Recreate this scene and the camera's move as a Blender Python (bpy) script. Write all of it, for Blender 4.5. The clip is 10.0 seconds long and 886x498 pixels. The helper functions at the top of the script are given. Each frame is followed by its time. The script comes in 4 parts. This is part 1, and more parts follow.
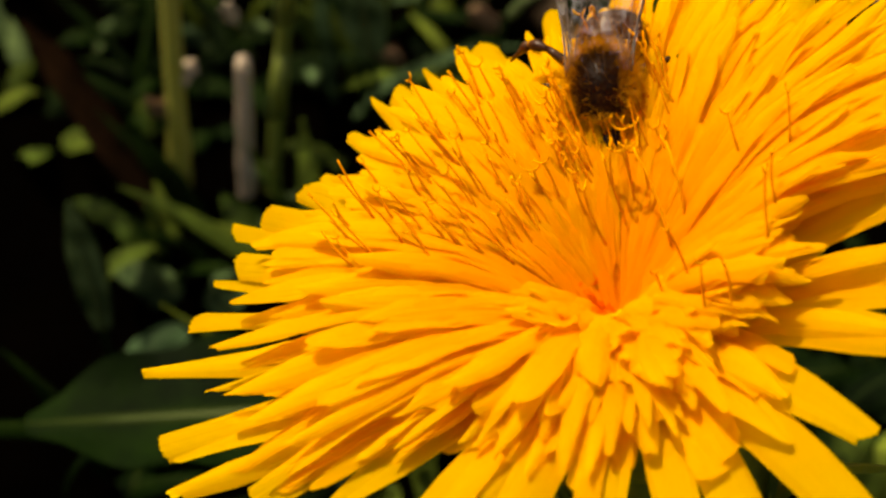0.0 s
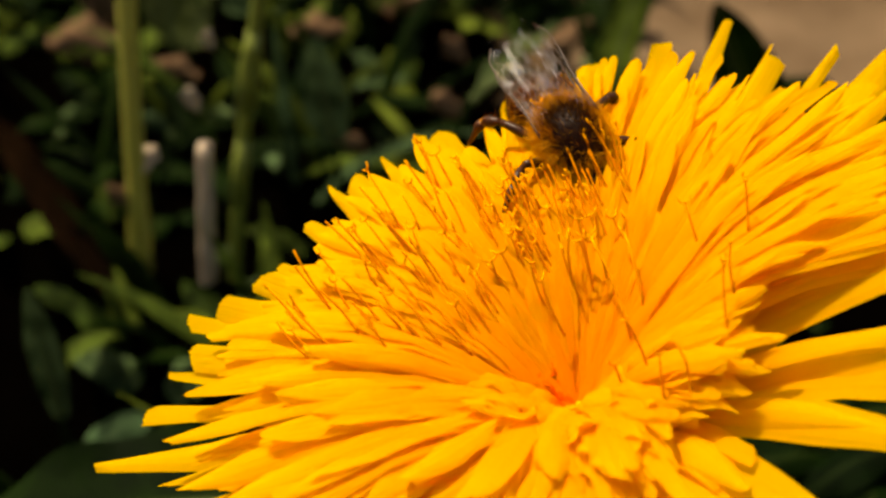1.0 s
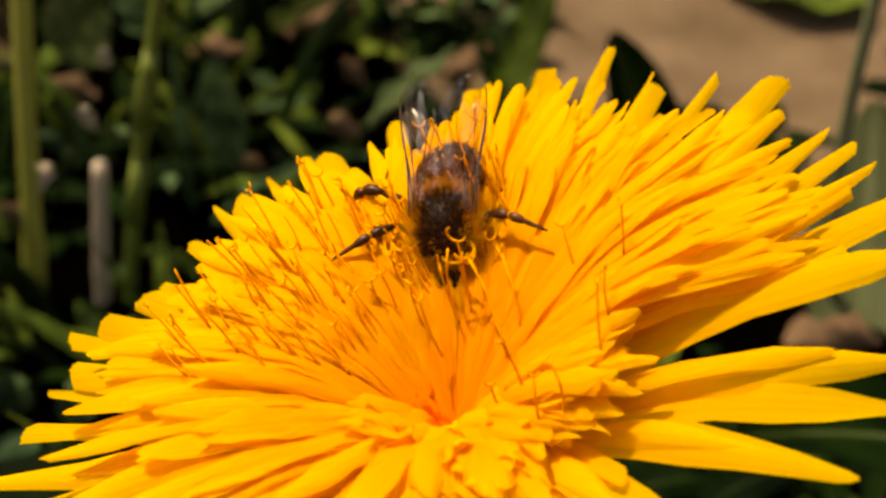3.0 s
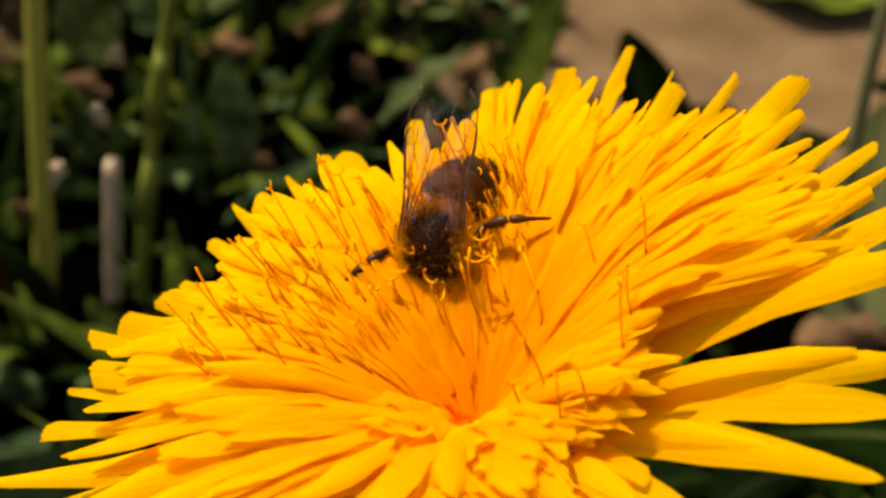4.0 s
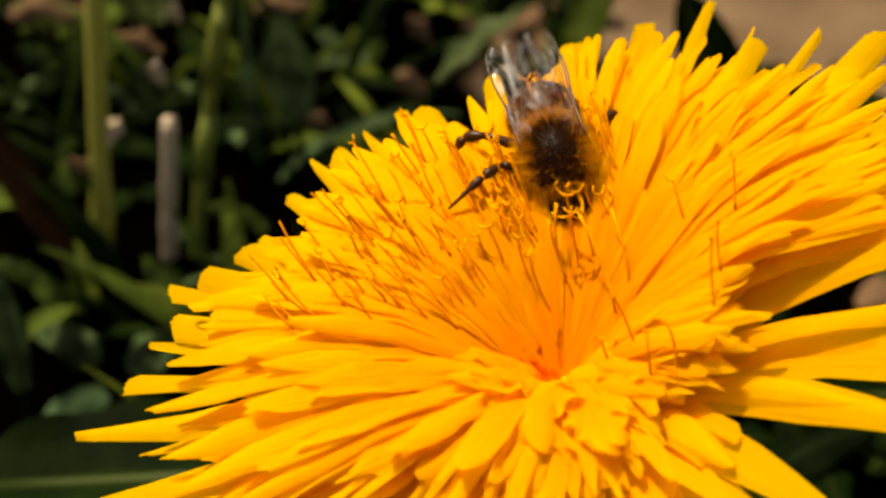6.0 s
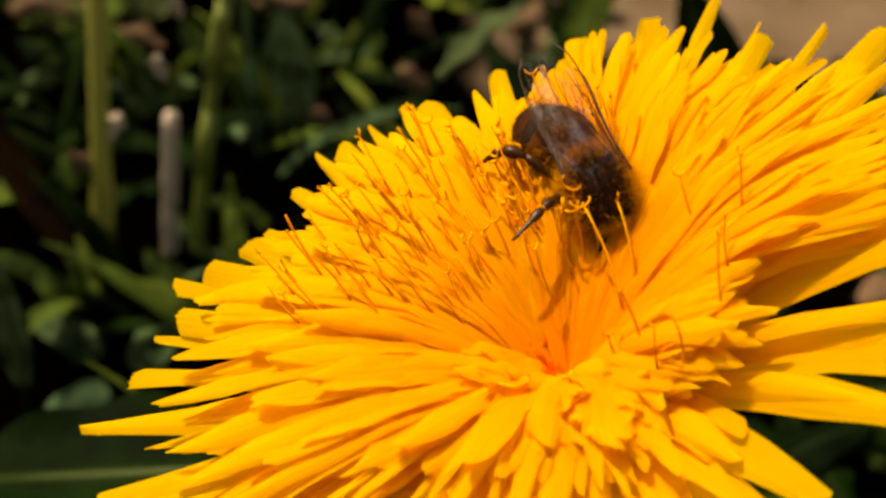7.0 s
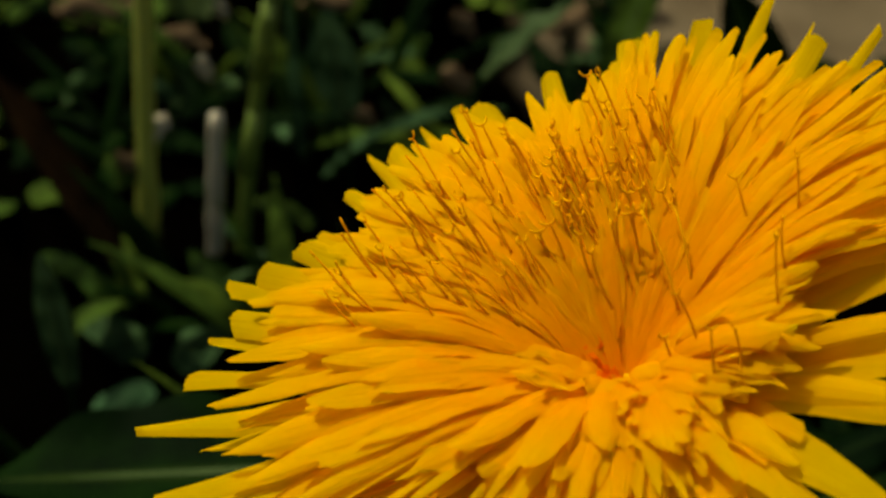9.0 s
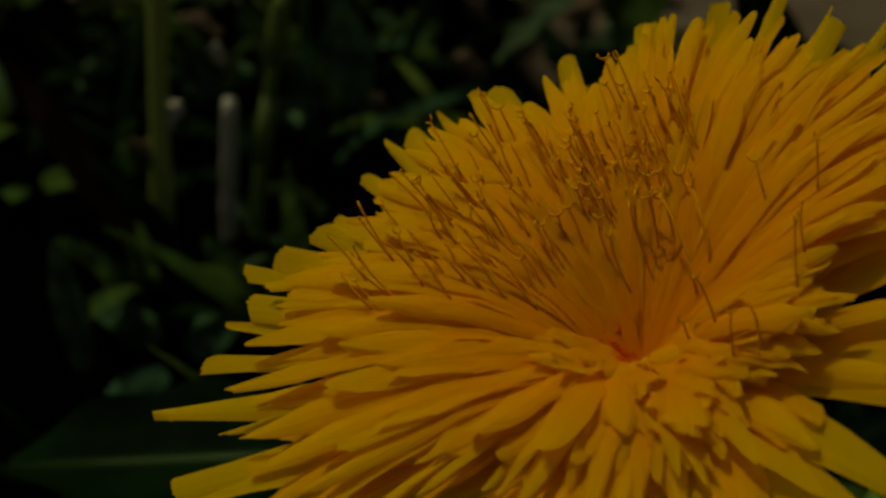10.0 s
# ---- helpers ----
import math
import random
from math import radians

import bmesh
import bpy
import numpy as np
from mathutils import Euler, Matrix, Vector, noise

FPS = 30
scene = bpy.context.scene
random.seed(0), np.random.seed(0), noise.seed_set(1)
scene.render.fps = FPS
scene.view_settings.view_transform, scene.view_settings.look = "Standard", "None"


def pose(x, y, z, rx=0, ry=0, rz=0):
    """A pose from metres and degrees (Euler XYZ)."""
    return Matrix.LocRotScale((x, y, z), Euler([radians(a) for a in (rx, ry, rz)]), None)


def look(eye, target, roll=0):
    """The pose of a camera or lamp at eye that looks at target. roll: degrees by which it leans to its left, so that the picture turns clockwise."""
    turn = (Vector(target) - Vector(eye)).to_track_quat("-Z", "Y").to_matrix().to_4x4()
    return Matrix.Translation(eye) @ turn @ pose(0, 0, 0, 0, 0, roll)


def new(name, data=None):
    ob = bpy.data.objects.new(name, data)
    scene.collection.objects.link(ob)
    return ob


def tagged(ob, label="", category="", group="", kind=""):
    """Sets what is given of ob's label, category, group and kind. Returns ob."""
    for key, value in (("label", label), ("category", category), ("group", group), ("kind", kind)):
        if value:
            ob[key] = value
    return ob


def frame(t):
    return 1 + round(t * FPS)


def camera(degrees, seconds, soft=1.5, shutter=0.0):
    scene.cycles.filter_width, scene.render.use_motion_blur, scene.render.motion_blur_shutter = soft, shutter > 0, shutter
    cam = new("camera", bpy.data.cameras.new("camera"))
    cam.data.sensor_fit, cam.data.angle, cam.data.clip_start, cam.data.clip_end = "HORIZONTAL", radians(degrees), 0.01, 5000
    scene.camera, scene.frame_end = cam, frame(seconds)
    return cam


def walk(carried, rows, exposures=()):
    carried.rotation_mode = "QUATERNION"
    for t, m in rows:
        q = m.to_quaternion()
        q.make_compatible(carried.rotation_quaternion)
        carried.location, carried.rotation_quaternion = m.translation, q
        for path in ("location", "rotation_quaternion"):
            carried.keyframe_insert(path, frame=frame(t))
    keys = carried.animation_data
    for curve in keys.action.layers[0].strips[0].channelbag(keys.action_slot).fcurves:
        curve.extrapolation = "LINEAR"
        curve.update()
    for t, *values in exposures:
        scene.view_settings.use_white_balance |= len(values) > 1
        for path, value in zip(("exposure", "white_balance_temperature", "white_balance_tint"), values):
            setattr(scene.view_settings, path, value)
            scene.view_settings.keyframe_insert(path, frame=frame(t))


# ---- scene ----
MM = 0.001
cam = camera(28, 10.0, soft=2.7)
cam.data.dof.use_dof = True
cam.data.dof.focus_distance = 0.080
cam.data.dof.aperture_fstop = 64

PATH = [
    (0, (0.00014, -0.07515, 0.11510), (-0.00528, -0.00180, 0.04734), -3.43),
    (0.5, (0.00061, -0.07470, 0.11487), (-0.00344, 0.00020, 0.04873), -2.99),
    (1, (0.00054, -0.07433, 0.11489), (-0.00297, 0.00210, 0.05050), -2.58),
    (1.5, (0.00024, -0.07473, 0.11543), (-0.00214, 0.00276, 0.05226), -1.42),
    (2, (0.00168, -0.07497, 0.11529), (0.00183, 0.00259, 0.05217), -0.40),
    (2.5, (0.00185, -0.07496, 0.11522), (0.00347, 0.00237, 0.05184), 0.48),
    (4, (0.00100, -0.07489, 0.11517), (0.00245, 0.00237, 0.05170), 0.57),
    (4.5, (0.00000, -0.07500, 0.11500), (0.00000, 0.00160, 0.05072), 0.00),
    (5, (-0.00094, -0.07484, 0.11474), (-0.00078, 0.00138, 0.05002), 0.25),
    (6.5, (-0.00144, -0.07469, 0.11454), (-0.00199, 0.00114, 0.04934), -0.08),
    (7, (-0.00170, -0.07472, 0.11447), (-0.00190, 0.00106, 0.04923), 0.21),
    (7.5, (-0.00180, -0.07469, 0.11445), (-0.00193, 0.00113, 0.04924), 0.24),
    (8, (-0.00216, -0.07455, 0.11438), (-0.00281, 0.00125, 0.04916), 0.13),
    (8.5, (-0.00225, -0.07458, 0.11456), (-0.00378, 0.00128, 0.04943), -0.39),
    (9, (-0.00253, -0.07456, 0.11455), (-0.00474, 0.00115, 0.04926), -0.75),
    (9.5, (-0.00267, -0.07441, 0.11448), (-0.00572, 0.00085, 0.04869), -1.32),
    (10, (-0.00286, -0.07458, 0.11431), (-0.00564, 0.00067, 0.04852), -1.06),
]
EXPOSURES = [(0, 0.39, 9000, 10), (0.5, 0.35, 9000, 10), (1, 0.49, 9000, 10), (1.5, 0.62, 9000, 10), (2.5, 0.59, 9000, 10), (4.5, 0.57, 9000, 10), (6.5, 0.52, 9000, 10), (8.3, 0.35, 9000, 10),
             (8.6, 0.22, 8500, 2), (9.0, -0.31, 7400, -18), (9.5, -1.10, 7200, -19), (10.0, -2.02, 7200, -19)]
walk(cam, [(t, look(eye, to, roll)) for t, eye, to, roll in PATH], EXPOSURES)

# ---- light ----
SUN = Vector((-0.34, 0.34, 1.0)).normalized()
world = bpy.data.worlds.new("world")
scene.world = world
world.use_nodes = True
wn = world.node_tree.nodes
sky = wn.new("ShaderNodeTexSky")
sky.sky_type = "NISHITA"
sky.sun_disc = False
sky.air_density = 0.7
sky.dust_density = 6.0
sky.ozone_density = 0.5
sky.sun_elevation = math.asin(SUN.z)
sky.sun_rotation = math.atan2(SUN.x, SUN.y)
wn["Background"].inputs["Strength"].default_value = 0.118
world.node_tree.links.new(sky.outputs[0], wn["Background"].inputs["Color"])
sun = new("sun", bpy.data.lights.new("sun", "SUN"))
sun.data.energy = 4.2
sun.data.angle = radians(0.5)
sun.data.color = (1.0, 0.95, 0.87)
sun.matrix_world = look(SUN, (0, 0, 0))


# ---- materials ----
class Mat:
    """A small node-tree builder."""

    def __init__(self, name, rough=0.6, spec=0.4):
        self.m = bpy.data.materials.new(name)
        self.m.use_nodes = True
        self.t = self.m.node_tree
        self.b = self.t.nodes["Principled BSDF"]
        self.out = self.t.nodes["Material Output"]
        self.b.inputs["Roughness"].default_value = rough
        self.b.inputs["Specular IOR Level"].default_value = spec

    def node(self, kind, **inputs):
        n = self.t.nodes.new(kind)
        for k, v in inputs.items():
            n.inputs[k.replace("_", " ")].default_value = v
        return n

    def link(self, a, b):
        self.t.links.new(a, b)

    def coords(self, which="Object", scale=(1, 1, 1)):
        c = self.node("ShaderNodeTexCoord")
        mp = self.node("ShaderNodeMapping")
        mp.inputs["Scale"].default_value = scale
        self.link(c.outputs[which], mp.inputs["Vector"])
        return mp.outputs[0]

    def noise(self, vec, scale, detail=4.0, rough=0.6):
        n = self.node("ShaderNodeTexNoise", Scale=scale, Detail=detail, Roughness=rough)
        self.link(vec, n.inputs["Vector"])
        return n.outputs["Fac"]

    def ramp(self, fac, stops):
        r = self.node("ShaderNodeValToRGB")
        el = r.color_ramp.elements
        while len(el) < len(stops):
            el.new(0.5)
        for e, (p, c) in zip(el, stops):
            e.position, e.color = p, (*c, 1)
        self.link(fac, r.inputs[0])
        return r.outputs[0]

    def mix(self, fac, a, b, kind="MIX"):
        n = self.node("ShaderNodeMix")
        n.data_type, n.blend_type = "RGBA", kind
        for v, i in ((fac, 0), (a, 6), (b, 7)):
            if isinstance(v, (int, float)):
                n.inputs[i].default_value = v
            elif isinstance(v, tuple):
                n.inputs[i].default_value = (*v, 1)
            else:
                self.link(v, n.inputs[i])
        return n.outputs[2]

    def math(self, op, a, b):
        n = self.node("ShaderNodeMath")
        n.operation = op
        for v, i in ((a, 0), (b, 1)):
            if isinstance(v, (int, float)):
                n.inputs[i].default_value = v
            else:
                self.link(v, n.inputs[i])
        return n.outputs[0]

    def bump(self, height, strength, distance):
        n = self.node("ShaderNodeBump", Strength=strength, Distance=distance)
        self.link(height, n.inputs["Height"])
        self.link(n.outputs[0], self.b.inputs["Normal"])
        return n.outputs[0]

    def color(self, c):
        self.link(c, self.b.inputs["Base Color"])

    def thin(self, color, share, normal=None):
        """Let part of the light through a leaf or petal."""
        tr = self.node("ShaderNodeBsdfTranslucent")
        self.link(color, tr.inputs["Color"])
        if normal:
            self.link(normal, tr.inputs["Normal"])
        mx = self.node("ShaderNodeMixShader", Fac=share)
        self.link(self.b.outputs[0], mx.inputs[1])
        self.link(tr.outputs[0], mx.inputs[2])
        self.link(mx.outputs[0], self.out.inputs["Surface"])

    def random(self):
        return self.node("ShaderNodeObjectInfo").outputs["Random"]


def petal_material(name, base, mid, tip, glow, share=0.66):
    m = Mat(name, 0.7, 0.03)
    uv = m.coords("UV")
    sep = m.node("ShaderNodeSeparateXYZ")
    m.link(uv, sep.inputs[0])
    along = m.ramp(sep.outputs[1], [(0.0, base), (0.5, mid), (0.9, tip)])
    veins = m.noise(m.coords("UV", (26, 1.6, 1)), 1.0, 3.0)
    veined = m.mix(m.math("MULTIPLY", veins, 0.8), along, m.mix(1.0, along, (0.98, 0.80, 0.5), "MULTIPLY"))
    blotch = m.noise(m.coords("Object"), 420.0, 4.0)
    c = m.mix(m.math("MULTIPLY", blotch, 0.35), veined, m.mix(1.0, veined, (0.99, 0.86, 0.6), "MULTIPLY"))
    r = m.random()
    c = m.mix(m.math("MULTIPLY", r, 0.5), c, m.mix(1.0, c, (1.0, 0.88, 0.8), "MULTIPLY"))
    m.color(c)
    # four long furrows run down each blade
    furrow = m.math("SINE", m.math("MULTIPLY", sep.outputs[0], 26.0), 0)
    n = m.bump(m.math("ADD", m.math("ADD", veins, m.math("MULTIPLY", furrow, 0.16)), m.math("MULTIPLY", blotch, 0.4)), 0.45, 0.00012)
    m.thin(m.mix(0.72, c, (0.99, glow, 0.0)), share, n)
    return m.m


def leaf_material(name, dark, light, rib, share=0.2, rough=0.6):
    m = Mat(name, rough, 0.025)
    uv = m.coords("UV")
    sep = m.node("ShaderNodeSeparateXYZ")
    m.link(uv, sep.inputs[0])
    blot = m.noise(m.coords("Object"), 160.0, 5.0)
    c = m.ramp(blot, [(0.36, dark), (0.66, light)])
    fine = m.noise(m.coords("UV", (8, 22, 1)), 2.0, 4.0)
    c = m.mix(m.math("MULTIPLY", fine, 0.4), c, m.mix(1.0, c, (0.6, 0.7, 0.5), "MULTIPLY"))
    mid = m.math("ABSOLUTE", m.math("SUBTRACT", sep.outputs[0], 0.5), 0)
    ribs = m.ramp(mid, [(0.02, (1, 1, 1)), (0.06, (0, 0, 0))])
    c = m.mix(ribs, c, rib)
    r = m.random()
    c = m.mix(r, m.mix(1.0, c, (0.55, 0.6, 0.6), "MULTIPLY"), m.mix(1.0, c, (1.45, 1.2, 0.95), "MULTIPLY"))
    m.color(c)
    n = m.bump(m.math("ADD", fine, blot), 0.5, 0.0004)
    m.thin(c, share, n)
    return m.m


def plain_material(name, a, b, scale, rough=0.7, spec=0.3, bump=0.4, dist=0.0002, stretch=(1, 1, 1)):
    m = Mat(name, rough, spec)
    v = m.coords("Object", stretch)
    n1 = m.noise(v, scale, 6.0)
    n2 = m.noise(v, scale * 7, 3.0)
    c = m.ramp(n1, [(0.3, a), (0.7, b)])
    c = m.mix(m.math("MULTIPLY", n2, 0.5), c, m.mix(1.0, c, (0.6, 0.58, 0.55), "MULTIPLY"))
    m.color(c)
    m.bump(m.math("ADD", n1, n2), bump, dist)
    return m.m


PETAL = petal_material("petal_yellow", (0.93, 0.365, 0.0), (0.93, 0.475, 0.0), (0.91, 0.60, 0.0), 0.80)
PETAL_MID = petal_material("petal_deep_yellow", (0.94, 0.365, 0.0), (0.94, 0.445, 0.0), (0.93, 0.54, 0.0), 0.80)
PETAL_IN = petal_material("petal_orange", (0.95, 0.40, 0.0), (0.95, 0.475, 0.0), (0.95, 0.54, 0.0), 0.82)
PETAL_HEART = petal_material("petal_red_orange", (0.95, 0.13, 0.0), (0.97, 0.21, 0.0), (0.97, 0.31, 0.0), 0.5)
STYLE = plain_material("style_orange", (0.84, 0.30, 0.0), (0.66, 0.19, 0.0), 900, 0.6, 0.1)
STIGMA = plain_material("stigma_yellow", (0.90, 0.42, 0.002), (0.82, 0.30, 0.002), 900, 0.6, 0.1)
STALK_GREY = plain_material("stalk_grey_green", (0.12, 0.14, 0.07), (0.20, 0.22, 0.12), 120, 0.6, 0.15, 0.3, 0.0002, (1, 1, 0.15))
BRACT = leaf_material("bract_green", (0.05, 0.10, 0.02), (0.10, 0.16, 0.04), (0.14, 0.18, 0.06))
STALK = plain_material("stalk_green", (0.232, 0.246, 0.029), (0.435, 0.435, 0.087), 120, 0.5, 0.4, 0.3, 0.0002, (1, 1, 0.15))
STALK_DARK = plain_material("stalk_dark_green", (0.08, 0.12, 0.012), (0.18, 0.22, 0.035), 120, 0.5, 0.4, 0.3, 0.0002, (1, 1, 0.15))
DRY = plain_material("dry_stalk", (0.27, 0.21, 0.14), (0.56, 0.47, 0.36), 180, 0.8, 0.2, 0.6, 0.0003, (1, 1, 0.2))
LITTER = plain_material("dry_leaf", (0.08889, 0.05185, 0.02815), (0.2074, 0.1296, 0.07407), 150, 0.85, 0.05, 0.6, 0.0004)
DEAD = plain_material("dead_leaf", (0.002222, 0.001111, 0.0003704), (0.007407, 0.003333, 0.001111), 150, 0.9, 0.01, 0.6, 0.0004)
RIB = plain_material("leaf_rib", (0.03704, 0.05926, 0.01481), (0.06667, 0.08889, 0.02963), 200, 0.6, 0.1)
# mottled greens; their near-black ends also paint in shade against sunlit tops
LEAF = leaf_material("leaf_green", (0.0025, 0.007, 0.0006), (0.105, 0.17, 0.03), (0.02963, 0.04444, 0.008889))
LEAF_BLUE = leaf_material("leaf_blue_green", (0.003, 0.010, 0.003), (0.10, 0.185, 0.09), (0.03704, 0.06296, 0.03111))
LEAF_PALE = leaf_material("leaf_pale", (0.03, 0.05, 0.014), (0.10, 0.13, 0.06), (0.0963, 0.1111, 0.05556))
LEAF_GREY = leaf_material("leaf_grey_green", (0.05926, 0.07407, 0.03556), (0.0963, 0.1111, 0.05926), (0.1407, 0.1556, 0.08889))
# leaf green taken near black: the shade between the weeds is in its colour
LEAF_SHADED = leaf_material("leaf_shaded", (0.0008, 0.0042, 0.0002), (0.0035, 0.0135, 0.0009), (0.01333, 0.02593, 0.005185))


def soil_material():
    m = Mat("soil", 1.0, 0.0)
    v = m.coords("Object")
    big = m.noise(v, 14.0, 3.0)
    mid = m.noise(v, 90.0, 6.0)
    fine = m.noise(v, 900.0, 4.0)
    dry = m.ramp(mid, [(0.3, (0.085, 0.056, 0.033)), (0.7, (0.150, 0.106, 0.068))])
    gap_shade = m.ramp(mid, [(0.3, (0.00012, 0.00008, 0.00005)), (0.75, (0.0006, 0.0004, 0.0002))])
    # shade under the weeds is painted near black, in two uneven patches; the rest is dry
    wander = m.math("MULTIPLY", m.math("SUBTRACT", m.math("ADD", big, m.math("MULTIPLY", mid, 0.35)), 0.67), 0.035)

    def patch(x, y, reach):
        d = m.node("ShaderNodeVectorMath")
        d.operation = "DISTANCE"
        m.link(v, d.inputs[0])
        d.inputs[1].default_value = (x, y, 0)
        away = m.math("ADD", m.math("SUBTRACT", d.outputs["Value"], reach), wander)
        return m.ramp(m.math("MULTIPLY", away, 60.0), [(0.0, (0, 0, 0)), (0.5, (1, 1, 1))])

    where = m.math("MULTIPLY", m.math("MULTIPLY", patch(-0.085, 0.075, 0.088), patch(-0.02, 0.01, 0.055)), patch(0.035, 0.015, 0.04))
    c = m.mix(where, gap_shade, dry)
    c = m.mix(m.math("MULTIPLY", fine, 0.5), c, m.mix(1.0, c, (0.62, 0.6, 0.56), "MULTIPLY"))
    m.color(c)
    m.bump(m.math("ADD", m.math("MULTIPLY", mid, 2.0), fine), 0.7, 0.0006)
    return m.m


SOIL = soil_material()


# ---- mesh helpers ----
def part(name, bm, material, parent=None, label=""):
    me = bpy.data.meshes.new(name)
    bm.normal_update()
    bm.to_mesh(me)
    bm.free()
    for p in me.polygons:
        p.use_smooth = True
    me.materials.append(material)
    ob = new(name, me)
    if parent:
        ob.parent = parent
    if label:
        ob["label"] = label
    return ob


def bezier(p, n):
    p = [Vector(q) for q in p]
    out = []
    for i in range(n):
        t = i / (n - 1)
        q = list(p)
        while len(q) > 1:
            q = [a.lerp(b, t) for a, b in zip(q, q[1:])]
        out.append(q[0])
    return out


def tube(bm, pts, radius, sides=6, flat=1.0):
    """A tapered round stalk along points; radius(s) for s from 0 to 1."""
    uvl = bm.loops.layers.uv.verify()
    n = len(pts)
    rings = []
    up = Vector((0.31, 0.17, 0.93)).normalized()
    for i, p in enumerate(pts):
        d = (pts[min(i + 1, n - 1)] - pts[max(i - 1, 0)]).normalized()
        a = d.cross(up)
        if a.length < 1e-3:
            a = d.cross(Vector((1, 0, 0)))
        a.normalize()
        b = d.cross(a)
        r = radius(i / (n - 1))
        rings.append([bm.verts.new(p + (a * math.cos(k * 2 * math.pi / sides) + b * flat * math.sin(k * 2 * math.pi / sides)) * r) for k in range(sides)])
    for i in range(n - 1):
        for k in range(sides):
            f = bm.faces.new((rings[i][k], rings[i][(k + 1) % sides], rings[i + 1][(k + 1) % sides], rings[i + 1][k]))
            for l, (u, v) in zip(f.loops, ((k, i), (k + 1, i), (k + 1, i + 1), (k, i + 1))):
                l[uvl].uv = (u / sides, v / (n - 1))
    bm.faces.new(rings[0][::-1])
    bm.faces.new(rings[-1])
    return bm


def strap(bm, pts, side, width, cup, cols=9, tooth=None, wave=None, thick=0.0):
    """A blade along points: side(s) points across it, width(s) wide, cup(s) deep, with tooth(u) added at its end."""
    uvl = bm.loops.layers.uv.verify()
    n = len(pts)
    grid = []
    for i, p in enumerate(pts):
        s = i / (n - 1)
        d = (pts[min(i + 1, n - 1)] - pts[max(i - 1, 0)]).normalized()
        a = side(s) if callable(side) else side
        a = (a - d * a.dot(d)).normalized()
        up = a.cross(d)
        row = []
        for k in range(cols):
            u = k / (cols - 1)
            x = (u - 0.5) * width(s)
            z = -cup(s) * (1 - (2 * u - 1) ** 2)
            if wave:
                z += wave(u, s)
            q = p + a * x + up * z
            if tooth and i >= n - 2:
                q += d * tooth(u) * (1.0 if i == n - 1 else 0.3)
            row.append(bm.verts.new(q))
        grid.append(row)
    for i in range(n - 1):
        for k in range(cols - 1):
            f = bm.faces.new((grid[i][k], grid[i][k + 1], grid[i + 1][k + 1], grid[i + 1][k]))
            for l, (u, v) in zip(f.loops, ((k, i), (k + 1, i), (k + 1, i + 1), (k, i + 1))):
                l[uvl].uv = (u / (cols - 1), v / (n - 1))
    return bm


def ball(bm, centre, size, turn=None, u=20, v=14, bulge=None):
    m = Matrix.Translation(centre) @ (turn or Matrix()) @ Matrix.Diagonal((*size, 1))
    r = bmesh.ops.create_uvsphere(bm, u_segments=u, v_segments=v, radius=1.0)
    for q in r["verts"]:
        if bulge:
            q.co = bulge(q.co)
        q.co = m @ q.co
    return bm


# ---- ground ----
def ground():
    bm = bmesh.new()
    near = [-0.14 + 0.004 * i for i in range(82)]
    xs = [-60, -10, -2, -0.5, -0.22] + near + [0.26, 0.6, 2, 10, 60]
    ys = [-60, -10, -2, -0.5, -0.22] + near + [0.26, 0.6, 2, 10, 60]
    grid = []
    for y in ys:
        row = []
        for x in xs:
            z = 0.0
            if abs(x) < 0.25 and abs(y) < 0.25:
                z = 0.0035 * noise.noise(Vector((x * 25, y * 25, 1))) + 0.0012 * noise.noise(Vector((x * 110, y * 110, 4)))
            row.append(bm.verts.new((x, y, z)))
        grid.append(row)
    for j in range(len(ys) - 1):
        for i in range(len(xs) - 1):
            bm.faces.new((grid[j][i], grid[j][i + 1], grid[j + 1][i + 1], grid[j + 1][i]))
    return tagged(part("ground", bm, SOIL), "bare dry tan soil with near-black shade painted under the weeds", "ground", kind="structure")


ground()


# ---- the dandelion ----
HEART = Vector((0.0039, -0.0204, 0.0615))
AXIS = Vector((-0.2, -0.05, 1.0)).normalized()
EX = (Vector((1, 0, 0)) - AXIS * AXIS.x).normalized()
EY = AXIS.cross(EX)
HEAD = Matrix.Translation(HEART - AXIS * 0.007) @ Matrix((EX, EY, AXIS)).transposed().to_4x4()

